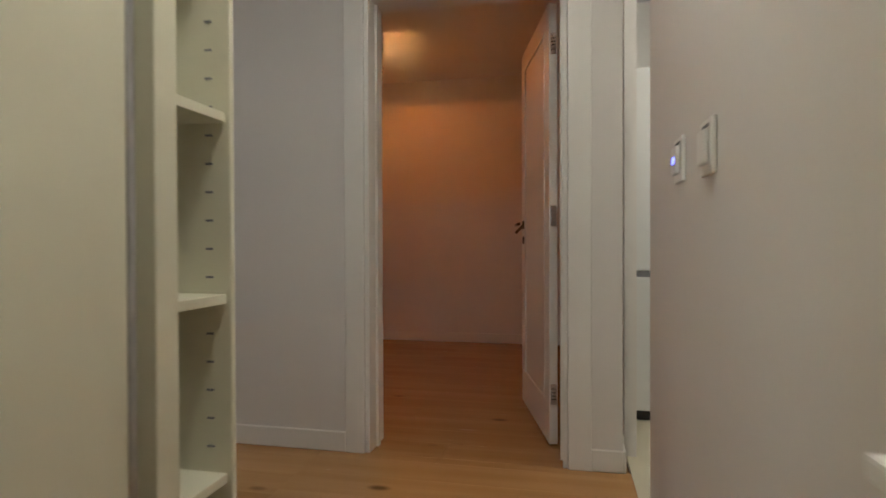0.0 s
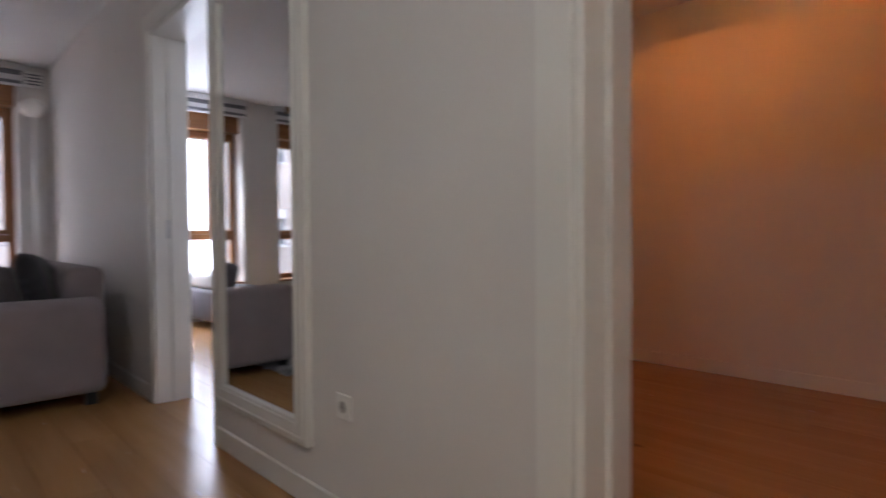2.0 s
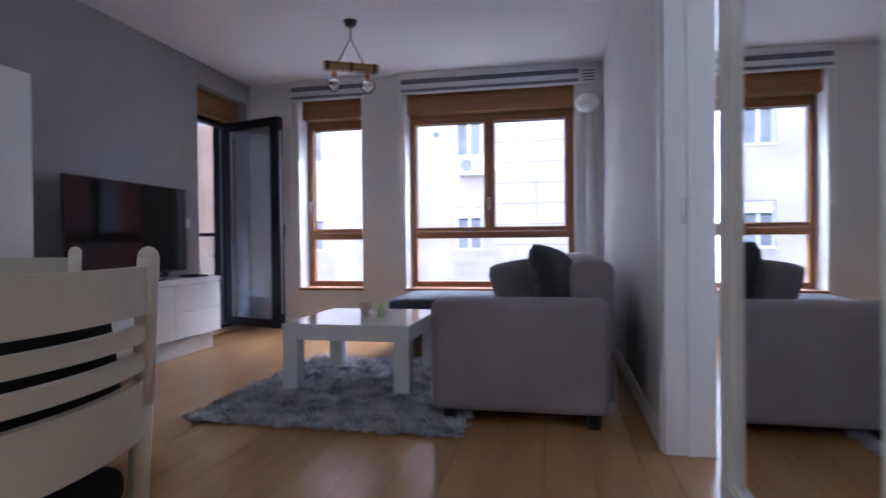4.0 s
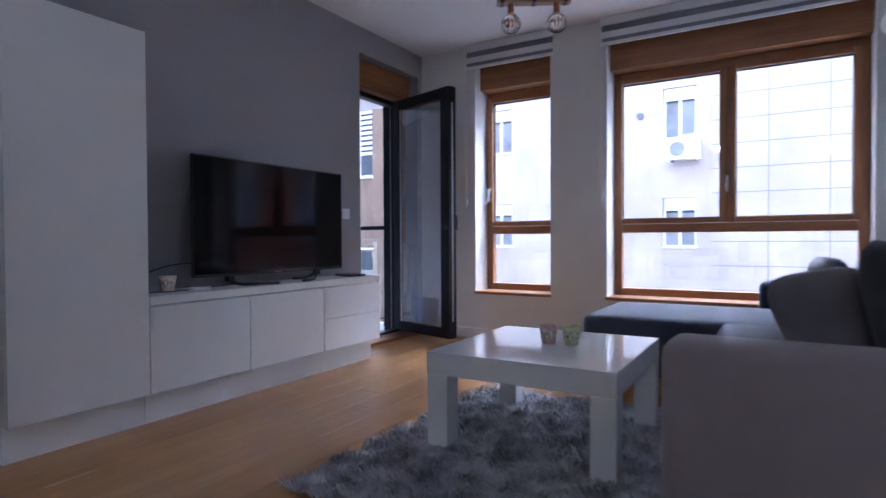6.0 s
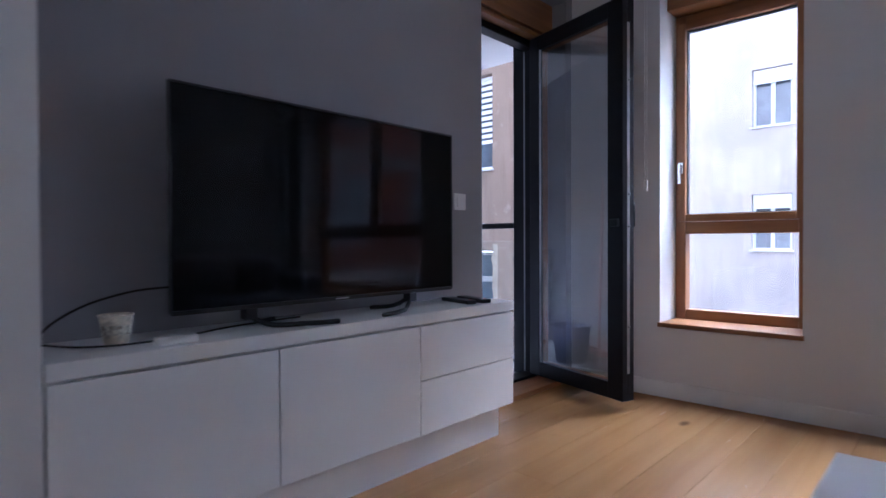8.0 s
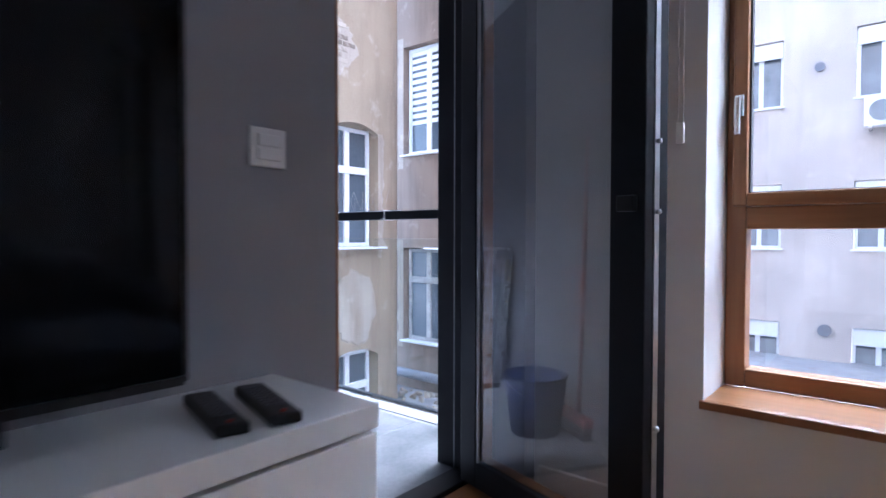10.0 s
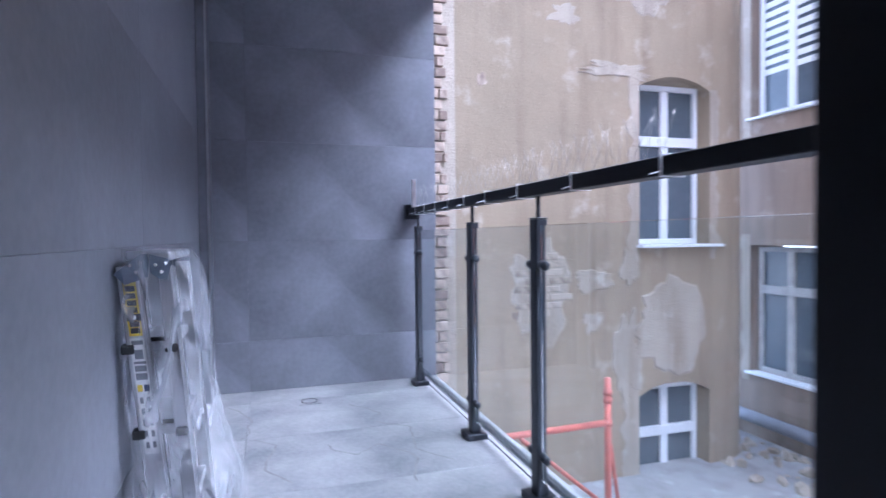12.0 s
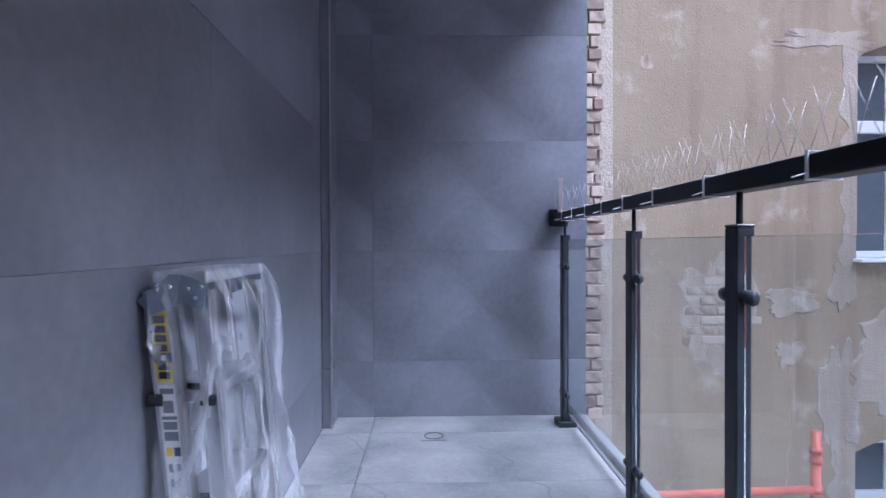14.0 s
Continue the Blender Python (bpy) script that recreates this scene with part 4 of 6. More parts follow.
def plate_y(name, label, x, z, w, lit=False):
    """Wall unit on the hall's switch wall."""
    t = thing(name, label, "switch", (x, KY, z))
    boxes("plate", [(-w / 2, w / 2, 0.001, 0.010, -0.05, 0.05)], M_WHITEP, t, bevel=0.003)
    boxes("rocker", [(-w / 2 + 0.018, w / 2 - 0.018, 0.0098, 0.020, -0.032, 0.030)], M_WHITEP, t, bevel=0.004)
    boxes("slot", [(-w / 2 + 0.02, w / 2 - 0.02, 0.0098, 0.0112, 0.034, 0.040)], M_BLIND, t)
    if lit:
        boxes("display", [(-0.016 + k * 0.017, -0.006 + k * 0.017, 0.0198, 0.0208, -0.008, 0.006) for k in (0, 1)], M_LED, t, "small lit blue digits")


M_LED = glow("blue display digits", (0.08, 0.10, 1.0), 0.7)
plate_y("thermostat", "white wall thermostat with small blue digits", 1.583, 1.173, 0.088, True)
plate_y("light_switch", "white double light switch on the hall wall", 1.326, 1.160, 0.088)
shoe = thing("shoe_cabinet", "low white wall-hung shoe cabinet", "cabinet")
boxes("body", [(-0.35, 0.66, KY + 0.001, KY + 0.05, 0.30, 0.825)], M_LACQ, shoe, bevel=0.004)
boxes("top", [(-0.36, 0.67, KY + 0.001, KY + 0.058, 0.826, 0.845)], M_LACQ, shoe, bevel=0.004)

# unseen ceiling lights, added to brighten hall, kitchen and dining corner
M_OPAL = glow("warm added-light diffuser", (1.0, 0.91, 0.72), 4.6)
M_OPALD = glow("dim neutral added-light diffuser", (1.0, 0.95, 0.88), 1.8)


def added_ceiling_light(place, glass_mat=M_OPAL):
    t = thing("added_ceiling_light", "unseen round white ceiling light, added to light the room", "lamp", place, 0, "ceiling lights")
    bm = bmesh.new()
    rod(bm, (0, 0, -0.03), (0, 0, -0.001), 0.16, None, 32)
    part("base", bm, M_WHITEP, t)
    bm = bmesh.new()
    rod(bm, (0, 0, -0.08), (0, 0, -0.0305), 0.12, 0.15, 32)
    part("diffuser", bm, glass_mat, t, "lit opal diffuser of the added light", True)


added_ceiling_light((1.0, 1.30, H))
added_ceiling_light((2.75, -0.1, H))
# dim added fill over the dining table, for chair and tall cabinet
added_ceiling_light((0.7, 2.95, H), M_OPALD)

# ---- kitchen ----
fr = thing("refrigerator", "white fridge-freezer with two doors", "refrigerator", (3.49, 0.762, 0))
boxes("body", [(0.06, 0.62, -0.62, -0.02, 0.05, 1.95)], M_FRIDGE, fr, bevel=0.01)
boxes("freezer_door", [(0.0, 0.058, -0.62, -0.02, 0.06, 0.80)], M_FRIDGE, fr, bevel=0.012)
boxes("fridge_door", [(0.0, 0.058, -0.62, -0.02, 0.835, 1.95)], M_FRIDGE, fr, bevel=0.012)
boxes("door_gap", [(0.012, 0.058, -0.615, -0.025, 0.80, 0.835)], M_BLIND, fr, "grey grip recess")
boxes("plinth", [(0.05, 0.60, -0.60, -0.04, 0.0, 0.05)], M_BLACK, fr)

# ---- pendant lamps ----
M_BULBG = glass("clear bulb glass", (1.0, 0.96, 0.90))
M_FIL = glow("lit filament", (1.0, 0.50, 0.16), 11.0)


def pendant(name, label, place, rz, top, lit):
    """Short beam on two ropes with two caged globe bulbs below."""
    t = thing(name, label, "pendant lamp", place, rz)
    L = 0.21
    boxes("beam", [(-0.034, 0.034, -L, L, 0.0, 0.06)], M_BEAM, t, "rustic pine beam with dark bands", bevel=0.006)
    for y in (-L + 0.03, 0.0, L - 0.03):
        boxes("band", [(-0.036, 0.036, y - 0.012, y + 0.012, -0.002, 0.062)], M_DARKMET, t, "dark metal band", bevel=0.002, seg=1)
    up = top - place[2]
    bm = bmesh.new()
    rod(bm, (0, 0, up - 0.045), (0, 0, up - 0.001), 0.035, 0.055, 24)
    part("canopy", bm, M_DARKMET, t, "dark metal ceiling canopy", True)
    k = min(0.28, max(0.062, up * 0.6))
    rods("rope", [((0, 0, up - 0.04), (0, 0, k + 0.02)), ((0, 0, k + 0.02), (0, -0.10, 0.06)), ((0, 0, k + 0.02), (0, 0.10, 0.06))], 0.006, M_ROPE, t, n=8)
    for y in (-0.13, 0.13):
        sk = rods("bulb_socket", [((0, y, -0.05), (0, y, 0.0))], 0.018, M_COPPER, t, "copper lamp holder")
        cage = bmesh.new()
        for i in range(8):
            a = i * math.pi / 8
            bmesh.ops.create_circle(cage, cap_ends=False, segments=20, radius=0.055, matrix=Matrix.Translation((0, y, -0.112)) @ Euler((math.pi / 2, 0, a)).to_matrix().to_4x4())
        me = bpy.data.meshes.new("cage")
        cage.to_mesh(me)
        cage.free()
        wires = []
        for e in me.edges:
            wires.append((me.vertices[e.vertices[0]].co.copy(), me.vertices[e.vertices[1]].co.copy()))
        bpy.data.meshes.remove(me)
        rods("cage", wires if not lit else wires[:80], 0.0013, M_DARKMET, t, "dark wire cage", n=5)
        bm = bmesh.new()
        bmesh.ops.create_uvsphere(bm, u_segments=20, v_segments=14, radius=0.044, matrix=Matrix.Translation((0, y, -0.105)))
        b = part("bulb", bm, M_BULBG, t, "clear glass globe bulb", True)
        b.visible_shadow = False
        rods("filament", [((0, y - 0.008, -0.09), (0, y - 0.006, -0.125)), ((0, y + 0.008, -0.09), (0, y + 0.006, -0.125))], 0.0022 if not lit else 0.004, M_FIL if lit else M_COPPER, b, n=6)
    return t


M_COPPER = paint("copper", (0.55, 0.22, 0.10), 0.3, 0.1, 20, 0.01, 200, 1.0)
pendant("pendant_lamp", "unlit beam pendant with two caged globe bulbs", (0.755, 6.52, 2.24), -62, H, False)
pendant("pendant_lamp", "lit beam pendant with two caged globe bulbs", (4.765, 2.615, 2.53), -70, H, True)
lamp_spot("bulb_light", (4.643, 2.571, 2.425), STORE_W, (1.0, 0.235, 0.030), 0.012)
lamp_spot("bulb_light", (4.887, 2.659, 2.425), STORE_W, (1.0, 0.235, 0.030), 0.012)

# ---- television side ----
CX = -0.645
tall = thing("tall_cabinet", "tall handleless white cabinet", "cabinet")
boxes("body", [(TVX + 0.002, CX - 0.02, 4.482, 5.070, 0.15, 1.90)], M_LACQ, tall, bevel=0.002, seg=1)
boxes("door", [(CX - 0.019, CX, 4.483, 5.069, 0.152, 1.898)], M_LACQ, tall, bevel=0.0015, seg=1)
boxes("plinth", [(TVX + 0.002, CX - 0.055, 4.482, 5.070, 0.0, 0.148)], M_LACQ, tall)
low = thing("sideboard", "long low handleless white sideboard", "sideboard")
boxes("body", [(TVX + 0.002, CX - 0.02, 5.074, 6.895, 0.15, 0.580)], M_LACQ, low, bevel=0.001, seg=1)
for a, b in ((5.076, 5.672), (5.676, 6.282)):
    boxes("door", [(CX - 0.019, CX, a, b, 0.152, 0.577)], M_LACQ, low, bevel=0.0015, seg=1)
for a, b in ((0.152, 0.362), (0.366, 0.577)):
    boxes("drawer", [(CX - 0.019, CX, 6.286, 6.893, a, b)], M_LACQ, low, bevel=0.0015, seg=1)
boxes("top", [(TVX + 0.002, CX + 0.001, 5.074, 6.897, 0.585, 0.628)], M_LACQ, low, bevel=0.0015, seg=1)
boxes("plinth", [(TVX + 0.002, CX - 0.055, 5.074, 6.850, 0.0, 0.148)], M_LACQ, low)

tv = thing("television", "large black flat television on splayed legs", "television", (-0.80, 6.018, 0.628))
boxes("screen", [(-0.002, 0.013, -0.603, 0.603, 0.078, 0.742)], M_SCREEN, tv, "glossy black screen, off", bevel=0.002, seg=1)
boxes("bezel", [(-0.004, 0.016, -0.608, -0.6035, 0.07, 0.748), (-0.004, 0.016, 0.6035, 0.608, 0.07, 0.748), (-0.004, 0.016, -0.603, 0.603, 0.7425, 0.748), (-0.004, 0.016, -0.603, 0.603, 0.064, 0.0775)], M_BLACK, tv)
boxes("housing", [(-0.045, -0.005, -0.45, 0.45, 0.09, 0.50)], M_BLACK, tv, bevel=0.012)
for s in (-1, 1):
    boxes("foot_block", [(-0.02, 0.02, s * 0.36 - 0.02, s * 0.36 + 0.02, 0.03, 0.066)], M_BLACK, tv, bevel=0.004)
    tube("leg", [(0.13, s * 0.10, 0.008), (0.11, s * 0.20, 0.010), (0.02, s * 0.33, 0.02), (0.0, s * 0.37, 0.062)], 0.0085, M_BLACK, tv, "black splayed leg")
    tube("leg", [(-0.09, s * 0.22, 0.008), (-0.03, s * 0.32, 0.02), (0.0, s * 0.37, 0.062)], 0.0085, M_BLACK, tv)
boxes("maker_mark", [(0.0162, 0.0167, -0.03, 0.03, 0.068, 0.0735)], M_STEEL, tv, "small silver mark")


def remote(place, rz, label):
    t = thing("remote_control", label, "remote control", place, rz, "remotes on the sideboard")
    boxes("body", [(-0.025, 0.025, -0.105, 0.105, 0, 0.018)], M_BLACK, t, bevel=0.005)
    bm = bmesh.new()
    for i in range(9):
        for j in range(3):
            rod(bm, (-0.012 + j * 0.012, -0.07 + i * 0.015, 0.0175), (-0.012 + j * 0.012, -0.07 + i * 0.015, 0.020), 0.0036, None, 8)
    tagged(part("buttons", bm, M_BLIND, t), kind="stuff")
    rods("power_button", [((0.0, 0.088, 0.0175), (0.0, 0.088, 0.0202))], 0.005, M_RED, t, "red power button")


remote((-0.785, 6.668, 0.629), -104, "slim black remote control lying on the sideboard")
remote((-0.768, 6.752, 0.629), -106, "black remote control with rubber buttons on the sideboard")


def paper_cup(place, label, mat, band):
    t = thing("paper_cup", label, "cup", place)
    bm = bmesh.new()
    rod(bm, (0, 0, 0), (0, 0, 0.082), 0.029, 0.042, 28)
    top = max(bm.faces, key=lambda f: f.calc_center_median().z)
    bmesh.ops.delete(bm, geom=[top], context="FACES_ONLY")
    bmesh.ops.solidify(bm, geom=list(bm.faces), thickness=0.0015)
    part("cup", bm, mat, t, "", True)
    bm = bmesh.new()
    bmesh.ops.create_cone(bm, cap_ends=False, segments=28, radius1=0.0345, radius2=0.0385, depth=0.026, matrix=Matrix.Translation((0, 0, 0.043)))
    part("printed_band", bm, band, t, "", True)
    tube("rim", [(0.042 * math.cos(a), 0.042 * math.sin(a), 0.082) for a in (0, 1.57, 3.14, 4.71)], 0.0022, mat, t, "", True)


M_CUPW = paint("printed pale paper", (0.66, 0.58, 0.46), 0.5, 0.35, 60, 0.0, 90)
M_CUPB = paint("brown flower print", (0.34, 0.22, 0.15), 0.5, 0.6, 90, 0.0, 60, warm=(0.75, 0.6, 0.5))
M_CUPG = paint("pale green paper", (0.62, 0.66, 0.40), 0.5, 0.2, 60, 0.0, 90)
M_CUPY = paint("yellow green print", (0.40, 0.46, 0.10), 0.5, 0.6, 80, 0.0, 60, warm=(0.75, 0.75, 0.5))
M_CUPP = paint("pink paper print", (0.62, 0.46, 0.42), 0.5, 0.3, 70, 0.0, 90)
paper_cup((-0.80, 5.27, 0.628), "small flower-printed paper cup on the sideboard", M_CUPW, M_CUPB)
adp = boxes("charger", [(-0.71, -0.67, 5.33, 5.44, 0.6285, 0.652)], M_WHITEP, None, bevel=0.009, seg=3)
tagged(adp, "small white plastic adapter lying on the sideboard", "charger")
tube("cable", [(-0.93, 5.10, 0.634), (-0.90, 5.16, 0.70), (-0.86, 5.30, 0.76), (-0.83, 5.45, 0.775), (-0.82, 5.60, 0.78)], 0.0035, M_BLACK)
cb = bpy.data.objects["cable"]
tagged(cb, "black television cable looping over the sideboard", "cable")
cb2 = tube("cable", [(-0.93, 5.11, 0.634), (-0.78, 5.20, 0.634), (-0.75, 5.36, 0.634), (-0.84, 5.62, 0.634), (-0.88, 5.9, 0.634)], 0.003, M_BLACK)
tagged(cb2, "thin black cable lying on the sideboard", "cable")

sw = thing("light_switch", "white double light switch beside the balcony door", "switch", (TVX, 6.886, 1.103))
boxes("plate", [(0.001, 0.009, -0.043, 0.043, -0.041, 0.041)], M_WHITEP, sw, bevel=0.004)
for s in (-1, 1):
    boxes("rocker", [(0.0088, 0.014, -0.026, 0.026, s * 0.0145 - 0.0125, s * 0.0145 + 0.0125)], M_WHITEP, sw, bevel=0.003)

# ---- sofa, table, rug ----


def soft_box(x0, x1, y0, y1, z0, z1, r, puff=0.0, seg=4):
    """A padded block: rounded edges and a slightly swollen middle."""
    bm = bmesh.new()
    box(bm, x0, x1, y0, y1, z0, z1)
    bmesh.ops.bevel(bm, geom=list(bm.edges), offset=r, segments=seg, profile=0.5, affect="EDGES", clamp_overlap=True)
    if puff:
        bmesh.ops.subdivide_edges(bm, edges=[e for e in bm.edges if e.calc_length() > 0.12], cuts=5, use_grid_fill=True)
        c = Vector(((x0 + x1) / 2, (y0 + y1) / 2, (z0 + z1) / 2))
        for v in bm.verts:
            u = (v.co.x - c.x) / (x1 - x0) * 2
            w = (v.co.y - c.y) / (y1 - y0) * 2
            q = (v.co.z - c.z) / (z1 - z0) * 2
            k = max(0, (1 - u * u)) * max(0, (1 - w * w))
            v.co.z += puff * k * q + 0.004 * noise.noise(v.co * 5)
    return bm


sofa = thing("corner_sofa", "L-shaped corner sofa, mauve-grey outside with dark blue seats", "sofa")
part("base", soft_box(1.70, 2.60, 5.26, 7.60, 0.10, 0.30, 0.02), M_SOFA, sofa, "mauve-grey sofa base", True)
part("arm", soft_box(1.685, 2.56, 5.08, 5.27, 0.065, 0.625, 0.055), M_SOFA, sofa, "mauve-grey rounded arm", True)
part("arm", soft_box(1.85, 2.60, 7.60, 7.80, 0.10, 0.62, 0.05), M_NAVY, sofa, "dark blue arm by the window", True)
part("backrest", soft_box(2.38, 2.60, 5.28, 7.60, 0.30, 0.80, 0.06), M_SOFA, sofa, "mauve-grey backrest", True)
part("seat_cushion", soft_box(1.70, 2.40, 5.275, 6.78, 0.29, 0.455, 0.045, 0.02), M_NAVY, sofa, "dark blue seat cushion", True)
part("chaise_base", soft_box(0.955, 1.72, 6.80, 7.62, 0.11, 0.30, 0.02), M_NAVY, sofa, "dark blue chaise base", True)
part("chaise_cushion", soft_box(0.945, 2.39, 6.79, 7.62, 0.285, 0.445, 0.05, 0.018), M_NAVY, sofa, "dark blue tufted chaise cushion", True)
for p in ((1.78, 5.14), (2.48, 5.14), (1.02, 6.88), (1.02, 7.52), (2.55, 7.7), (1.95, 7.7)):
    boxes("foot", [(p[0] - 0.03, p[0] + 0.03, p[1] - 0.03, p[1] + 0.03, 0, 0.115)], M_BLACK, sofa, bevel=0.004)


def cushion(label, place, rot, size, mat):
    bm = bmesh.new()
    bmesh.ops.create_grid(bm, x_segments=14, y_segments=14, size=0.5)
    bm2 = bmesh.new()
    n = 14
    rows = {}
    for s in (1, -1):
        for i in range(n + 1):
            for j in range(n + 1):
                u, v = i / n * 2 - 1, j / n * 2 - 1
                k = (max(0, 1 - u ** 4) * max(0, 1 - v ** 4)) ** 0.6
                pin = 1 - 0.05 * (u * u + v * v - u * u * v * v) - 0.09 * (u * v) ** 4
                rows[s, i, j] = bm2.verts.new((u * size / 2 * pin, v * size / 2 * pin, s * (0.085 * k + 0.004 * noise.noise(Vector((u * 3, v * 3, s))))))
        for i in range(n):
            for j in range(n):
                bm2.faces.new([rows[s, i, j], rows[s, i + 1, j], rows[s, i + 1, j + 1], rows[s, i, j + 1]])
    bm.free()
    bmesh.ops.remove_doubles(bm2, verts=list(bm2.verts), dist=0.002)
    ob = part("throw_cushion", bm2, mat, None, "", True)
    ob.matrix_world = pose(*place, *rot)
    return tagged(ob, label, "cushion", "cushions on the sofa")


cushion("plump charcoal cushion leaning on the sofa back", (2.31, 5.55, 0.66), (72, 10, 66), 0.47, M_CUSHD)
cushion("mauve-grey cushion leaning on the sofa back", (2.13, 5.60, 0.615), (62, -6, 52), 0.42, M_CUSH)
cushion("grey cushion resting on the chaise corner", (2.24, 7.36, 0.60), (70, 0, 100), 0.42, M_CUSH)

tb = thing("coffee_table", "square gloss white coffee table with block legs", "table")
TX0, TX1, TY0, TY1, TZ = 0.685, 1.478, 5.475, 6.285, 0.425
boxes("tabletop", [(TX0, TX1, TY0, TY1, TZ - 0.095, TZ)], M_GLOSS, tb, "gloss white thick tabletop", bevel=0.003)
for a in (TX0 + 0.002, TX1 - 0.097):
    for b in (TY0 + 0.002, TY1 - 0.097):
        boxes("leg", [(a, a + 0.095, b, b + 0.095, 0.028, TZ - 0.0955)], M_GLOSS, tb, bevel=0.003)
paper_cup((1.065, 5.91, TZ), "pink flower-printed paper cup on the coffee table", M_CUPP, M_CUPB)
paper_cup((1.165, 5.93, TZ), "yellow-green printed paper cup on the coffee table", M_CUPG, M_CUPY)

bm = bmesh.new()
rr = random.Random(9)
RX0, RX1, RY0, RY1 = 0.47, 1.86, 4.90, 6.45
nx, ny = 60, 66
g = [[bm.verts.new((RX0 + (RX1 - RX0) * i / nx + rr.uniform(-1, 1) * (0.03 if i in (0, nx) else 0.004), RY0 + (RY1 - RY0) * j / ny + rr.uniform(-1, 1) * (0.03 if j in (0, ny) else 0.004),
                    0.004 if i in (0, nx) or j in (0, ny) else 0.016 + 0.010 * noise.noise(Vector((i * 0.31, j * 0.31, 3))))) for j in range(ny + 1)] for i in range(nx + 1)]
for i in range(nx):
    for j in range(ny):
        bm.faces.new((g[i][j], g[i + 1][j], g[i + 1][j + 1], g[i][j + 1]))
rug = part("shaggy_rug", bm, M_RUG, None, "", True)
tagged(rug, "shaggy silver-grey long-pile rug under the coffee table", "rug")
vs, fs = [], []
for k in range(16000):
    x, y = rr.uniform(RX0 - 0.015, RX1 + 0.015), rr.uniform(RY0 - 0.015, RY1 + 0.015)
    a = 6.283 * noise.noise(Vector((x * 3.2, y * 3.2, 1))) * 1.6 + rr.uniform(-0.7, 0.7)
    h, l, w = rr.uniform(0.012, 0.034), rr.uniform(0.025, 0.06), rr.uniform(0.0025, 0.0055)
    dx, dy = math.cos(a), math.sin(a)
    b = len(vs)
    vs += [(x - dy * w, y + dx * w, 0.010), (x + dy * w, y - dx * w, 0.010), (x + dx * l * 0.6 + dy * w * 0.7, y + dy * l * 0.6 - dx * w * 0.7, 0.012 + h),
           (x + dx * l * 0.6 - dy * w * 0.7, y + dy * l * 0.6 + dx * w * 0.7, 0.012 + h), (x + dx * l, y + dy * l, 0.008 + h * 0.8)]
    fs += [(b, b + 1, b + 2, b + 3), (b + 3, b + 2, b + 4)]
me = bpy.data.meshes.new("pile")
me.from_pydata(vs, [], fs)
me.materials.append(M_RUGP)
pile = new("pile", me)
pile.parent = rug
tagged(pile, kind="stuff")

# ---- dining corner ----


def dining_chair(label, place, rz):
    """Painted chair that faces -x from its back at x = 0: curved slats, seat, black pad, four legs."""
    t = thing("dining_chair", label, "chair", place, rz, "dining chairs")
    W = 0.215
    for s in (-1, 1):
        bm = bmesh.new()
        pts = [(-0.02, 0.0), (-0.0, 0.45), (0.012, 0.62), (0.03, 0.885)]
        for (xa, za), (xb, zb) in zip(pts, pts[1:]):
            rod(bm, (xa, s * W, za), (xb, s * W, zb), 0.0185, None, 10)
        bmesh.ops.create_uvsphere(bm, u_segments=10, v_segments=6, radius=0.0185, matrix=Matrix.Translation((0.03, s * W, 0.885)))
        part("back_post", bm, M_CHAIR, t, "", True)
        boxes("front_leg", [(-0.40, -0.365, s * 0.19 - 0.0175, s * 0.19 + 0.0175, 0, 0.425)], M_CHAIR, t, bevel=0.004)
        rods("stretcher", [((-0.38, s * 0.19, 0.20), (-0.012, s * W, 0.22))], 0.010, M_CHAIR, t)

    def slat(z0, z1):
        bm = bmesh.new()
        n = 14
        for i in range(n):
            q = []
            for k in (i, i + 1):
                y = -W + 2 * W * k / n
                q.append((0.045 * (1 - (y / W) ** 2) + 0.012 + 0.055 * (0.5 * (z0 + z1) - 0.62), y))
            (xa, ya), (xb, yb) = q
            v = [bm.verts.new(c) for c in ((xa - 0.009, ya, z0), (xb - 0.009, yb, z0), (xb + 0.009, yb, z0), (xa + 0.009, ya, z0),
                                           (xa - 0.009, ya, z1), (xb - 0.009, yb, z1), (xb + 0.009, yb, z1), (xa + 0.009, ya, z1))]
            for f in ((0, 1, 2, 3), (4, 5, 6, 7), (0, 1, 5, 4), (3, 2, 6, 7)) + (((0, 3, 7, 4),) if i == 0 else ()) + (((1, 2, 6, 5),) if i == n - 1 else ()):
                bm.faces.new([v[c] for c in f])
        bmesh.ops.remove_doubles(bm, verts=list(bm.verts), dist=1e-5)
        part("back_slat", bm, M_CHAIR, t)

    for z0, z1 in ((0.785, 0.868), (0.735, 0.765), (0.685, 0.715), (0.565, 0.665)):
        slat(z0, z1)
    boxes("seat", [(-0.42, 0.005, -0.215, 0.215, 0.425, 0.445)], M_CHAIR, t, bevel=0.006)
    part("seat_pad", soft_box(-0.41, 0.0, -0.20, 0.20, 0.446, 0.515, 0.028, 0.010), M_PADB, t, "black fabric seat pad", True)
    return t


M_PADB = paint("black fabric", (0.012, 0.012, 0.014), 0.95, 0.1, 6, 0.06, 700)
dining_chair("cream painted dining chair with curved slats and black pad", (1.565, 3.02, 0), 0)
dining_chair("cream painted dining chair drawn up to the table end", (0.60, 3.84, 0), 90)
bag = thing("backpack", "slumped black fabric backpack on a dining chair seat", "backpack")
bm = soft_box(1.395, 1.560, 2.83, 3.225, 0.528, 0.845, 0.05)
bmesh.ops.subdivide_edges(bm, edges=[e for e in bm.edges if e.calc_length() > 0.1], cuts=6, use_grid_fill=True)
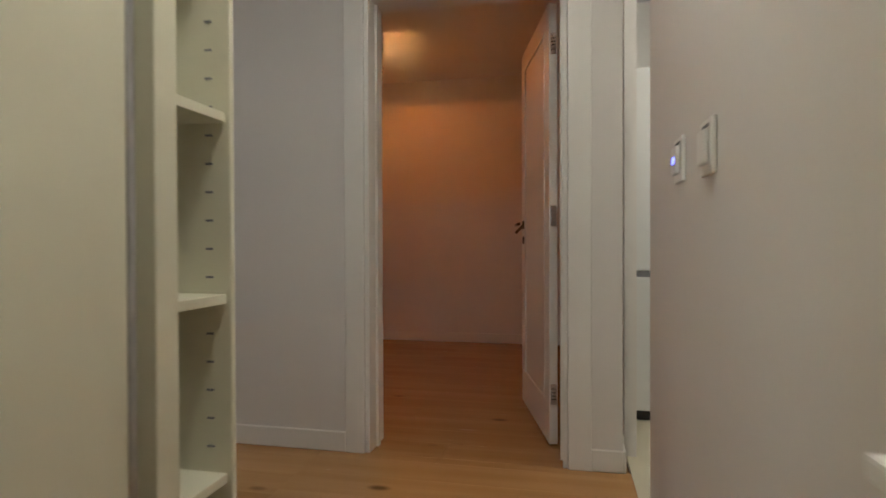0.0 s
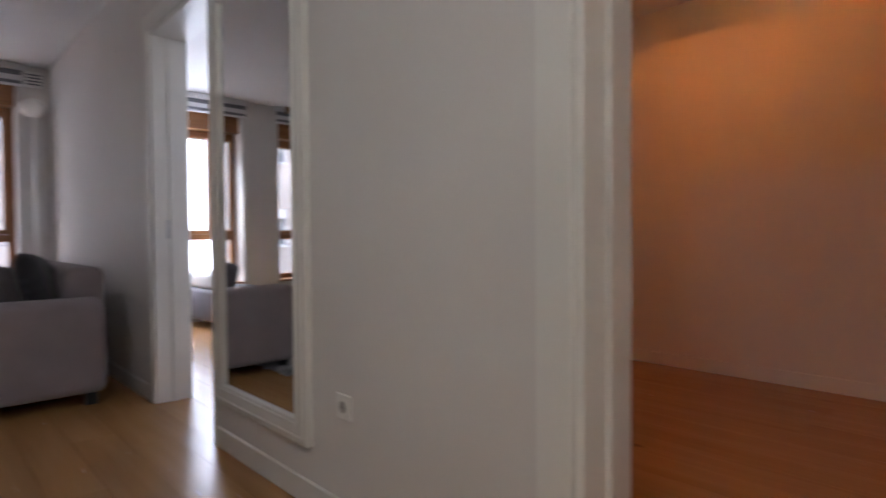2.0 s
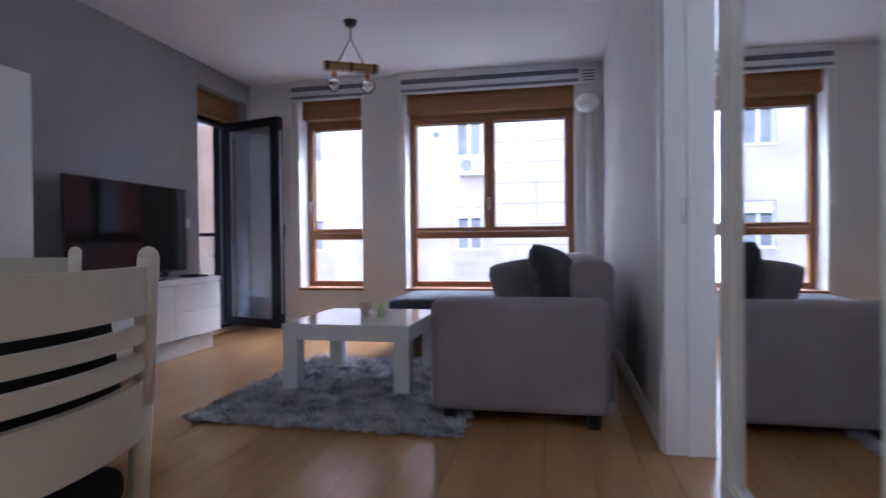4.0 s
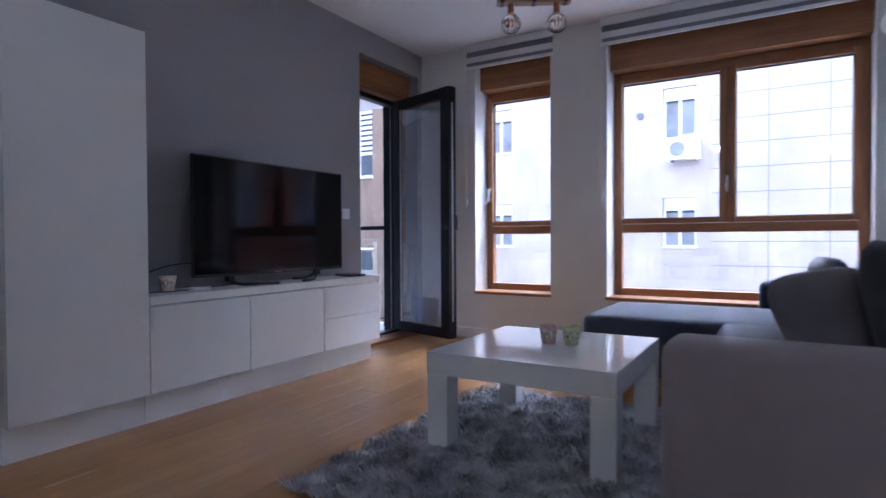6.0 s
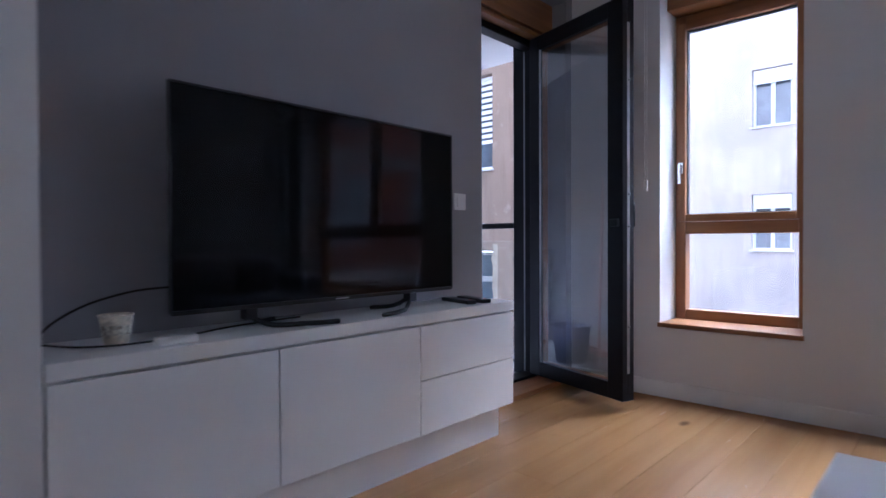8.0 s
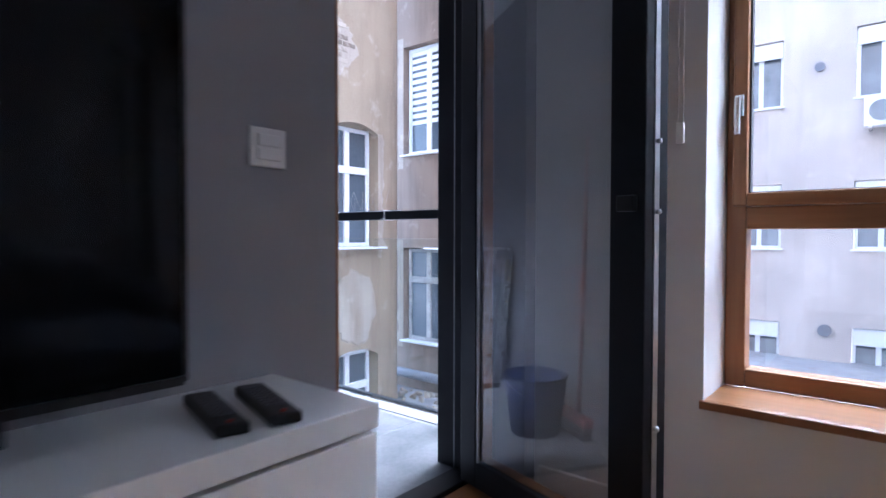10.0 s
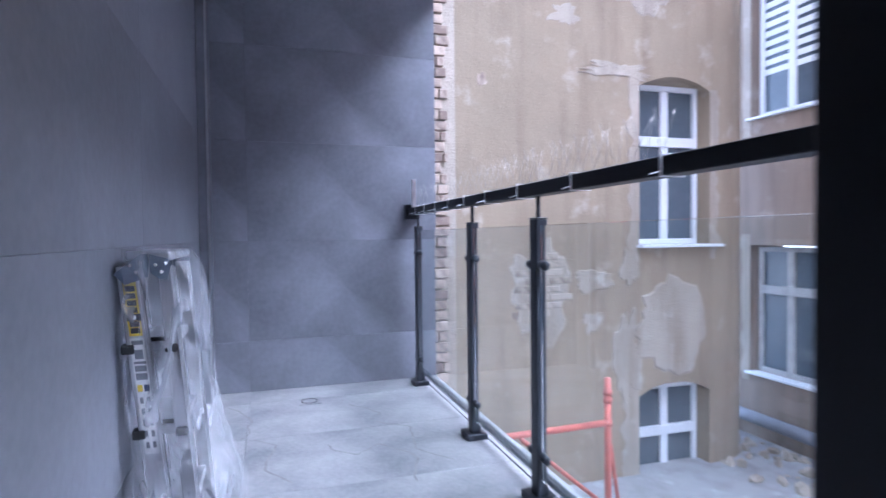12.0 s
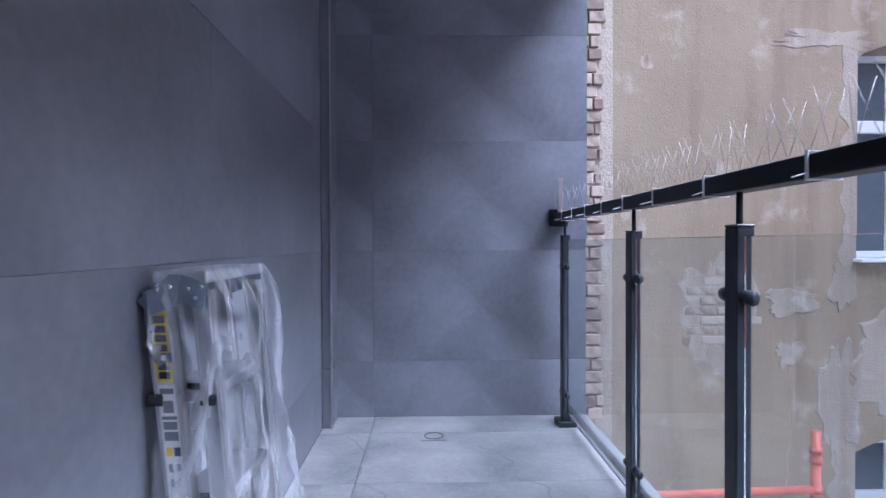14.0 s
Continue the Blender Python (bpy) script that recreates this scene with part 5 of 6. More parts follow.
for v in bm.verts:
    v.co += 0.012 * noise.noise_vector(v.co * 7)
    v.co.x = min(v.co.x, 1.568)
    v.co.z = max(v.co.z, 0.5265)
part("body", bm, M_PADB, bag, "", True)
tube("strap", [(1.51, 2.95, 0.83), (1.50, 2.955, 0.885), (1.48, 3.0, 0.892), (1.47, 3.05, 0.83)], 0.010, M_PADB, bag, "black carrying strap")
dt = thing("dining_table", "black dining table beside the chairs", "table")
boxes("tabletop", [(0.25, 1.27, 2.35, 3.50, 0.715, 0.745)], M_BLACKW, dt, "black tabletop", bevel=0.004)
boxes("apron", [(0.31, 1.21, 2.41, 2.43, 0.62, 0.7145), (0.31, 1.21, 3.42, 3.44, 0.62, 0.7145), (0.31, 0.33, 2.43, 3.42, 0.62, 0.7145), (1.19, 1.21, 2.43, 3.42, 0.62, 0.7145)], M_BLACKW, dt)
for a in (0.30, 1.15):
    for b in (2.40, 3.38):
        boxes("leg", [(a, a + 0.07, b, b + 0.07, 0, 0.619)], M_BLACKW, dt, bevel=0.003, seg=1)

# ---- corner by the window ----
fl = thing("floor_lamp", "tall white floor lamp with a round opal shade", "lamp", (2.63, 7.88, 0))
bm = bmesh.new()
rod(bm, (0, 0, 0), (0, 0, 0.025), 0.11, 0.10, 28)
part("foot", bm, M_WHITEP, fl, "", True)
rods("pole", [((0, 0, 0.025), (0, 0, 2.12))], 0.038, M_WHITEP, fl, "white round pole", 20)
bm = bmesh.new()
bmesh.ops.create_uvsphere(bm, u_segments=24, v_segments=16, radius=0.11, matrix=Matrix.Translation((-0.03, -0.02, 2.21)))
for v in bm.verts:
    v.co.z = 2.21 + (v.co.z - 2.21) * 0.8
part("shade", bm, M_WHITEP, fl, "white rounded shade", True)
vb = thing("wall_vent", "small white wall vent near the ceiling", "vent")
boxes("frame", [(2.55, 2.70, WY - 0.03, WY - 0.002, 2.43, 2.58)], M_WHITEP, vb, bevel=0.004)
for i in range(4):
    boxes("slat", [(2.565, 2.685, WY - 0.036, WY - 0.030, 2.45 + i * 0.03, 2.462 + i * 0.03)], M_BLIND, vb)

# ---- bedroom ----
bed = thing("bed", "grey upholstered bed with white bedding", "bed")
part("base", soft_box(3.98, 6.06, 6.42, 7.92, 0.08, 0.42, 0.04), M_BED, bed, "grey quilted bed base", True)
part("mattress", soft_box(4.0, 6.04, 6.44, 7.90, 0.42, 0.60, 0.05), M_LINEN, bed, "white mattress and sheet", True)
part("pillow", soft_box(5.55, 5.95, 6.55, 7.12, 0.60, 0.74, 0.06, 0.03), M_LINEN, bed, "white pillow", True)
part("pillow", soft_box(5.55, 5.95, 7.22, 7.80, 0.60, 0.74, 0.06, 0.03), M_LINEN, bed, "white pillow", True)

# ---- balcony things ----


def blob(name, axis_at, cy, cz, ry, rz, seed, material, parent, proud=0.006, wob=0.35, label=""):
    """A ragged patch of render or mortar standing proud of the ochre wall."""
    bm = bmesh.new()
    n = 44
    ring, inner = [], []
    for i in range(n):
        a = 2 * math.pi * i / n
        k = 1 + wob * noise.noise(Vector((math.cos(a) * 1.5, math.sin(a) * 1.5, seed))) + 0.5 * wob * noise.noise(Vector((math.cos(a) * 5, math.sin(a) * 5, seed + 9)))
        ring.append(bm.verts.new((axis_at + 0.0005, cy + ry * k * math.cos(a), cz + rz * k * math.sin(a))))
        inner.append(bm.verts.new((axis_at + proud, cy + ry * (k - 0.05) * math.cos(a), cz + rz * (k - 0.05) * math.sin(a))))
    for i in range(n):
        j = (i + 1) % n
        bm.faces.new((ring[i], ring[j], inner[j], inner[i]))
    bm.faces.new(inner)
    return part(name, bm, material, parent, label)


blob("bare_patch", FX, 9.85, 0.36, 0.32, 0.44, 3, M_PALE, ochre, 0.004, 0.45, "pale mortar around bare bricks")
blob("bare_patch", FX, 10.98, 3.42, 0.42, 0.36, 5, M_PALE, ochre, 0.004, 0.5, "pale mortar around bare bricks")
blob("repair", FX, 10.42, 0.42, 0.24, 0.10, 8, M_PALE, ochre, 0.010, 0.7)
blob("repair", FX, 10.40, 0.02, 0.10, 0.12, 11, M_PALE, ochre, 0.008, 0.8)
blob("repair", FX, 11.35, -0.05, 0.42, 0.50, 14, M_PALE, ochre, 0.012, 0.35, "pale flaking mortar under the window")
blob("repair", FX, 10.83, 0.55, 0.10, 0.18, 17, M_PALE, ochre, 0.010, 0.6)
blob("repair", FX, 10.74, 2.47, 0.40, 0.085, 20, M_PALE, ochre, 0.008, 0.9, "pale cracked band of render")
blob("repair", FX, 10.80, -0.35, 0.14, 0.5, 29, M_PALE, ochre, 0.010, 0.6)
blob("repair", FX, 10.10, 2.95, 0.16, 0.10, 31, M_PALE, ochre, 0.004, 0.7)
for i, (y, z, r) in enumerate(((9.27, 2.28, 0.05), (9.27, 1.18, 0.035), (10.05, 0.62, 0.02), (9.6, 0.12, 0.035), (9.3, 3.3, 0.05))):
    blob("hole", FX, y, z, r, r * 1.2, 40 + i, M_BRICK, ochre, 0.003, 0.5)
# cracks that run down the render
for k, (y, z0, z1) in enumerate(((10.44, -1.3, 0.30),)):
    pts = []
    for i in range(14):
        z = z1 + (z0 - z1) * i / 13
        pts.append((FX + 0.001, y + 0.05 * noise.noise(Vector((i * 0.7, k, 2))) + (0.018 * i if k else -0.004 * i), z))
    tube("crack", pts, 0.0025, M_BRICK, ochre)
# arched head and ragged reveals of the ochre windows
for zt in (2.40, -0.70):
    bm = bmesh.new()
    n = 12
    for i in range(n):
        ya, yb = 10.93 + 0.87 * i / n, 10.93 + 0.87 * (i + 1) / n
        za = zt + 0.05 - 0.12 * (2 * i / n - 1) ** 2
        zb = zt + 0.05 - 0.12 * (2 * (i + 1) / n - 1) ** 2
        v = [bm.verts.new(c) for c in ((FX + 0.004, ya, za), (FX + 0.004, yb, zb), (FX + 0.004, yb, zt + 0.12), (FX + 0.004, ya, zt + 0.12),
                                       (FX - 0.10, ya, za), (FX - 0.10, yb, zb))]
        bm.faces.new((v[0], v[1], v[2], v[3]))
        bm.faces.new((v[0], v[1], v[5], v[4]))
    bmesh.ops.remove_doubles(bm, verts=list(bm.verts), dist=1e-4)
    part("arched_head", bm, M_PLASTER, ochre)
# mortar laid bare along the sides of the ochre windows
for y0, y1, z0, z1, sd in ((10.82, 10.935, 0.45, 2.42, 2), (11.795, 11.90, 0.6, 2.35, 4), (10.74, 10.935, -2.3, -0.55, 7)):
    bm = bmesh.new()
    n = 40
    inward = y1 < 11
    for i in range(n):
        q = []
        for k in (i, i + 1):
            z = z0 + (z1 - z0) * k / n
            w = 0.10 * noise.noise(Vector((z * 7, sd, 0))) + 0.03 * noise.noise(Vector((z * 23, sd, 4)))
            q.append((y0 + w, y1, z) if inward else (y0, y1 + w, z))
        (a0, b0, za), (a1, b1, zb) = q
        v = [bm.verts.new(c) for c in ((FX + 0.005, a0, za), (FX + 0.005, b0, za), (FX + 0.005, b1, zb), (FX + 0.005, a1, zb),
                                       (FX + 0.0005, a0 if inward else b0, za), (FX + 0.0005, a1 if inward else b1, zb))]
        bm.faces.new(v[:4])
        bm.faces.new((v[0], v[3], v[5], v[4]) if inward else (v[1], v[2], v[5], v[4]))
    bmesh.ops.remove_doubles(bm, verts=list(bm.verts), dist=1e-4)
    part("ragged_mortar", bm, M_PALE, ochre, "pale crumbling mortar beside the window")
for x0, x1, z0, z1, sd in ((-6.42, -6.30, 2.0, 4.1, 3), (-6.42, -6.30, -0.9, 0.85, 6), (-5.40, -5.28, -0.9, 0.85, 8)):
    bm = bmesh.new()
    n = 26
    for i in range(n):
        za, zb = z0 + (z1 - z0) * i / n, z0 + (z1 - z0) * (i + 1) / n
        wa = 0.05 * noise.noise(Vector((za * 6, sd, 0)))
        wb = 0.05 * noise.noise(Vector((zb * 6, sd, 0)))
        v = [bm.verts.new(c) for c in ((x0 + wa, 12.892, za), (x1, 12.892, za), (x1, 12.892, zb), (x0 + wb, 12.892, zb), (x0 + wa, 12.9, za), (x0 + wb, 12.9, zb))]
        bm.faces.new(v[:4])
        bm.faces.new((v[0], v[3], v[5], v[4]))
    part("ragged_mortar", bm, M_PALE, brown)

pipe = tube("drain_pipe", [(-12, 12.78, -1.30), (-8, 12.78, -1.28), (-3.2, 12.78, -1.30)], 0.07, M_BLIND)
tagged(pipe, "grey plastic drain pipe lying along the house foot", "pipe")
rub = random.Random(5)
vs = []
bm = bmesh.new()
for i in range(160):
    x, y, s = rub.uniform(-8.5, -4.5), rub.uniform(11.9, 12.8), rub.uniform(0.015, 0.07)
    m = pose(x, y, -1.55 + s * 0.3, rub.uniform(0, 90), rub.uniform(0, 90), rub.uniform(0, 360)) @ Matrix.Diagonal((s * 1.6, s, s * 0.8, 1))
    bmesh.ops.create_icosphere(bm, subdivisions=1, radius=1.0, matrix=m)
rb = part("rubble", bm, M_PALE)
tagged(rb, "loose broken rubble on the courtyard ground", "rubble", "", "stuff")
bm = bmesh.new()
bmesh.ops.create_icosphere(bm, subdivisions=2, radius=0.10, matrix=Matrix.Translation((-6.7, 12.25, -1.49)) @ Matrix.Diagonal((1.5, 1, 0.6, 1)))
for v in bm.verts:
    v.co += 0.02 * noise.noise_vector(v.co * 9)
tagged(part("plastic_bag", bm, M_BLUE), "crumpled blue plastic bag on the courtyard ground", "bag")

scaf = thing("scaffold", "red-oxide steel scaffold tubes with clamps", "scaffold")
SX, SY = -4.62, 9.83
rods("upright", [((SX, SY, -1.55), (SX, SY, -0.21))], 0.026, M_ORANGE, scaf, "", 16)
rods("ledger", [((SX, SY, -0.55), (SX + 0.15, SY - 1.9, -0.52))], 0.024, M_ORANGE, scaf, "", 16)
rods("brace", [((SX, SY, -1.2), (SX + 0.08, SY - 0.75, -0.56))], 0.016, M_ORANGE, scaf, "", 12)
rods("brace", [((SX, SY + 0.02, -0.72), (SX - 0.35, SY + 0.35, -1.5))], 0.016, M_ORANGE, scaf, "", 12)
for z in (-0.32, -0.38, -0.55):
    rods("clamp", [((SX, SY, z - 0.018), (SX, SY, z + 0.018))], 0.034, M_ORANGE, scaf, "", 16)

# pigeon spikes, ties and the end strip on the handrail
spk = thing("bird_spikes", "clear plastic strip of thin steel bird spikes", "bird spikes")
RYC, RZT = PY, 1.042
boxes("strip", [(BX0 + 0.03, -1.9, RYC - 0.010, RYC + 0.010, RZT + 0.0005, RZT + 0.004)], M_STEEL, spk)
sr = random.Random(2)
ends = []
x = BX0 + 0.06
while x < -2.0:
    for dy in (-0.03, 0.03):
        ends.append(((x, RYC, RZT + 0.003), (x + sr.uniform(-0.03, 0.03), RYC + dy + sr.uniform(-0.008, 0.008), RZT + 0.11)))
    x += 0.055
tagged(rods("spikes", ends, 0.0006, M_SPIKE, spk, "", 5), kind="stuff")
for i, x in enumerate((-4.12, -3.93, -3.72, -3.50, -3.27, -3.02, -2.72, -2.36, -1.98)):
    tie = boxes("cable_tie", [(x - 0.004, x + 0.004, RYC - 0.031, RYC + 0.031, 0.9975, 0.9998), (x - 0.004, x + 0.004, RYC - 0.031, RYC + 0.031, RZT + 0.0045, RZT + 0.006),
                              (x - 0.004, x + 0.004, RYC - 0.031, RYC - 0.0288, 0.9998, RZT + 0.0045), (x - 0.004, x + 0.004, RYC + 0.0288, RYC + 0.031, 0.9998, RZT + 0.0045)], M_WHITEP, spk, "clear white cable tie")
    rods("tail", [((x, RYC - 0.03, 1.01), (x + 0.02, RYC - 0.065 - 0.004 * (i % 3), 1.0))], 0.0014, M_WHITEP, tie, n=6)
flat = boxes("flat_strip", [(BX0 + 0.05, BX0 + 0.066, RYC - 0.012, RYC + 0.012, RZT + 0.005, 1.215)], M_STEEL, None, bevel=0.001, seg=1)
tagged(flat, "upright perforated galvanised strip at the handrail end", "metal strip")

drain = thing("floor_drain", "square floor drain set in the balcony tiles", "drain", (-4.02, 7.60, ZB))
boxes("plate", [(-0.06, 0.06, -0.06, 0.06, 0.0005, 0.004)], M_DECK, drain, bevel=0.001, seg=1)
bm = bmesh.new()
bmesh.ops.create_cone(bm, cap_ends=False, segments=32, radius1=0.045, radius2=0.045, depth=0.004, matrix=Matrix.Translation((0, 0, 0.004)))
bmesh.ops.solidify(bm, geom=list(bm.faces), thickness=0.006)
part("ring", bm, M_INK, drain)

# water marks: thin dried tide lines on the deck
for k, pts in enumerate((((-4.05, 7.20), (-3.75, 7.33), (-3.55, 7.28), (-3.42, 7.42), (-3.18, 7.38), (-2.98, 7.50)),
                         ((-3.90, 7.80), (-3.72, 7.92), (-3.60, 7.86), (-3.45, 8.02), (-3.20, 7.97), (-3.0, 8.1)),
                         ((-3.2, 7.24), (-2.95, 7.30), (-2.8, 7.22), (-2.6, 7.30)),
                         ((-3.35, 7.62), (-3.2, 7.72), (-3.3, 7.85), (-3.1, 7.95), (-2.85, 7.9)))):
    bm = bmesh.new()
    fine = []
    for (xa, ya), (xb, yb) in zip(pts, pts[1:]):
        for i in range(6):
            f = i / 6
            x, y = xa + (xb - xa) * f, ya + (yb - ya) * f
            fine.append((x + 0.03 * noise.noise(Vector((x * 9, y * 9, k))), y + 0.03 * noise.noise(Vector((x * 9, y * 9, k + 5)))))
    row = []
    for i, (x, y) in enumerate(fine):
        w = 0.004 + 0.006 * abs(noise.noise(Vector((x * 12, y * 12, 1))))
        row.append((bm.verts.new((x, y - w, ZB + 0.0012)), bm.verts.new((x, y + w, ZB + 0.0012))))
    for a, b in zip(row, row[1:]):
        bm.faces.new((a[0], b[0], b[1], a[1]))
    tagged(part("water_stain", bm, M_STAIN), "dried dark water mark on the balcony tiles", "stain", "", "structure")

# ---- wrapped step ladder ----
lad = thing("step_ladder", "folded aluminium step ladder still in clear wrapping film", "ladder")
LXN, LXF = -2.25, -2.53
CT = 0.845


def slant(name, x0, x1, ya, yb, za, zb, wy, mat, label=""):
    """A box section that leans in y from (ya, za) down to (yb, zb)."""
    bm = bmesh.new()
    v = box(bm, x0, x1, -wy / 2, wy / 2, 0, 1)
    for q in v:
        k = q.co.z
        q.co.y += ya + (yb - ya) * k
        q.co.z = za + (zb - za) * k
    round_edges(bm, 0.004, 2)
    return part(name, bm, mat, lad, label)


for x0, x1 in ((LXN - 0.025, LXN), (LXF, LXF + 0.025)):
    st = slant("front_stile", x0, x1, 7.130, 7.211, CT - 0.04, ZB + 0.012, 0.038, M_ALU, "brushed aluminium stile")
    slant("rear_stile", x0 - 0.002, x1 - 0.002, 7.207, 7.272, CT - 0.04, ZB + 0.012, 0.026, M_ALU, "brushed aluminium rear leg")
    for y in (7.211, 7.272):
        boxes("rubber_foot", [(x0 - 0.004, x1 + 0.004, y - 0.024, y + 0.024, ZB + 0.001, ZB + 0.03)], M_RUBBER, lad, bevel=0.004)
for z in (0.20, 0.41, 0.615):
    y = 7.211 - 0.081 * (z / CT) + 0.012
    boxes("step", [(LXF + 0.02, LXN - 0.02, y - 0.04, y + 0.055, z - 0.014, z + 0.010)], M_ALU, lad, "ribbed aluminium step", bevel=0.003, seg=1)
    boxes("step_end", [(LXN - 0.026, LXN + 0.004, y - 0.052, y - 0.022, z - 0.014, z + 0.010)], M_RUBBER, lad, "black plastic step end", bevel=0.006)
    boxes("step_end", [(LXN - 0.026, LXN + 0.004, y + 0.040, y + 0.068, z - 0.014, z + 0.008)], M_RUBBER, lad, "black plastic step end", bevel=0.006)
    boxes("step_bracket", [(LXN - 0.034, LXN - 0.0265, y - 0.035, y + 0.055, z - 0.004, z + 0.020)], M_RUBBER, lad, "black plastic step bracket", bevel=0.003, seg=1)
# cap with folded cheeks
bm = bmesh.new()
box(bm, LXF - 0.01, LXN + 0.01, 7.128, 7.224, CT - 0.022, CT)
round_edges(bm, 0.008, 3)
part("top_platform", bm, M_ALU, lad, "aluminium top platform", True)
for xa in (LXN + 0.0105, LXF - 0.0135):
    for pts in (((7.105, CT - 0.052), (7.160, CT - 0.006), (7.176, CT - 0.006), (7.176, CT - 0.060), (7.128, CT - 0.078)),
                ((7.178, CT - 0.006), (7.218, CT - 0.018), (7.223, CT - 0.034), (7.216, CT - 0.070), (7.196, CT - 0.064), (7.180, CT - 0.050))):
        bm = bmesh.new()
        vv = [[bm.verts.new((x, y, z)) for y, z in pts] for x in (xa, xa + 0.003)]
        bm.faces.new(vv[0])
        bm.faces.new(vv[1])
        for i in range(len(pts)):
            j = (i + 1) % len(pts)
            bm.faces.new((vv[0][i], vv[0][j], vv[1][j], vv[1][i]))
        ch = part("cheek_plate", bm, M_CHEEK, lad, "blue-grey riveted cheek plate")
        if xa > LXN:
            cy = sum(p[0] for p in pts) / len(pts)
            rods("rivet", [((xa + 0.003, cy + d, CT - 0.036 + e), (xa + 0.0055, cy + d, CT - 0.036 + e)) for d, e in ((-0.010, 0.004), (0.012, 0.008), (0.002, -0.012))], 0.0042, M_CHROME, ch, n=10)
# stickers on the front stile, drawn as plain shapes
SKX = LXN + 0.0006


def on_stile(z):
    return 7.130 + (7.211 - 7.130) * ((CT - 0.04) - z) / (CT - 0.04 - ZB)


def sticker(name, z0, z1, w, mat, lift=0.0, dy=0.0, label=""):
    bm = bmesh.new()
    a, b = on_stile(z0) + dy, on_stile(z1) + dy
    v = [bm.verts.new((SKX + lift, y, z)) for y, z in ((a - w / 2, z0), (a + w / 2, z0), (b + w / 2, z1), (b - w / 2, z1))]
    bm.faces.new(v)
    return part(name, bm, mat, lad, label)


sticker("maker_label", 0.645, 0.783, 0.028, M_YELLOW, 0, 0, "yellow maker's label with dark blocks")
for i, (a, b) in enumerate(((0.651, 0.664), (0.667, 0.680), (0.700, 0.713), (0.717, 0.730), (0.734, 0.747), (0.751, 0.764))):
    sticker("label_mark", a, b, 0.020, M_INK, 0.0004)
sticker("label_mark", 0.681, 0.698, 0.030, M_INK, 0.0004)
sticker("label_mark", 0.684, 0.694, 0.010, M_STICK, 0.0008)
sticker("safety_label", 0.36, 0.64, 0.030, M_STICK, 0, 0, "white safety label with small pictograms")
for i, (a, b, w, d) in enumerate(((0.624, 0.634, 0.024, 0), (0.590, 0.612, 0.018, 0), (0.578, 0.584, 0.026, 0), (0.56, 0.574, 0.024, 0), (0.54, 0.556, 0.024, 0))):
    sticker("label_bar", a, b, w, M_BLIND, 0.0004, d)
sticker("warning_mark", 0.512, 0.528, 0.011, M_YELLOW, 0.0004, -0.007)
sticker("notice_mark", 0.512, 0.528, 0.011, M_BLUE, 0.0004, 0.007)
for i in range(5):
    for d in (-0.007, 0.007):
        sticker("pictogram", 0.375 + i * 0.027, 0.390 + i * 0.027, 0.007, M_BLIND, 0.0004, d)

# the film: a loose sleeve with creases
bm = bmesh.new()
rowsf = []
nz, na = 60, 96
for i in range(nz + 1):
    f = i / nz
    z = CT + 0.006 - f * (CT - 0.06)
    cy, hy = 7.172 + 0.080 * f + 0.012 * math.sin(f * 9), 0.062 + 0.045 * f + 0.008 * math.sin(f * 17)
    cx, hx = -2.39 - 0.012 * f, 0.160 + 0.018 * math.sin(f * 11 + 1)
    ring = []
    for j in range(na):
        a = 2 * math.pi * j / na
        ca, sa = math.cos(a), math.sin(a)
        sx = math.copysign(abs(ca) ** 0.45, ca)
        sy = math.copysign(abs(sa) ** 0.55, sa)
        p = Vector((cx + hx * sx, cy + hy * sy, z))
        crease = abs(noise.noise(Vector((sx * 3.5 + f * 2.0, sy * 3.5, f * 6.0)))) ** 1.2
        fold = noise.noise(Vector((sx * 9 - f * 5, sy * 9 + f * 5, f * 13)))
        amp = min(1, f * 6)
        p.x += (0.022 * crease + 0.004 * fold) * sx * amp
        p.y += (0.036 * crease + 0.005 * fold) * sy * amp
        p.y = max(p.y, 7.106)
        ring.append(bm.verts.new(p))
    rowsf.append(ring)
for a, b in zip(rowsf, rowsf[1:]):
    for j in range(na):
        k = (j + 1) % na
        bm.faces.new((a[j], a[k], b[k], b[j]))
bm.faces.new(rowsf[0])
part("wrapping_film", bm, m_film, lad, "clear creased plastic film", True)
settle = Matrix.Translation((-2.425, BY0 + 0.003, 0)) @ Matrix.Diagonal((1.12, 1.03, 1, 1)) @ Matrix.Translation((2.24, -7.105, 0))
for piece in lad.children_recursive:
    piece.data.transform(settle)

# ---- cleaning things by the house wall ----
buck = thing("bucket", "dark blue plastic bucket on the balcony floor", "bucket", (-1.68, 7.27, ZB))
bm = bmesh.new()
rod(bm, (0, 0, 0.001), (0, 0, 0.27), 0.115, 0.145, 32)
top = max(bm.faces, key=lambda f: f.calc_center_median().z)
bmesh.ops.delete(bm, geom=[top], context="FACES_ONLY")
bmesh.ops.solidify(bm, geom=list(bm.faces), thickness=0.003)
part("pail", bm, M_BLUE, buck, "", True)
tube("rim", [(0.147 * math.cos(a), 0.147 * math.sin(a), 0.27) for a in (0, 1.57, 3.14, 4.71)], 0.006, M_BLUE, buck, "", True)
tube("bucket_handle", [(0, -0.15, 0.25), (0.09, -0.1, 0.20), (0.13, 0, 0.18), (0.09, 0.1, 0.20), (0, 0.15, 0.25)], 0.003, M_STEEL, buck)
bro = thing("broom", "broom with an orange pole leaning on the wall", "broom", (-1.60, 7.146, ZB))
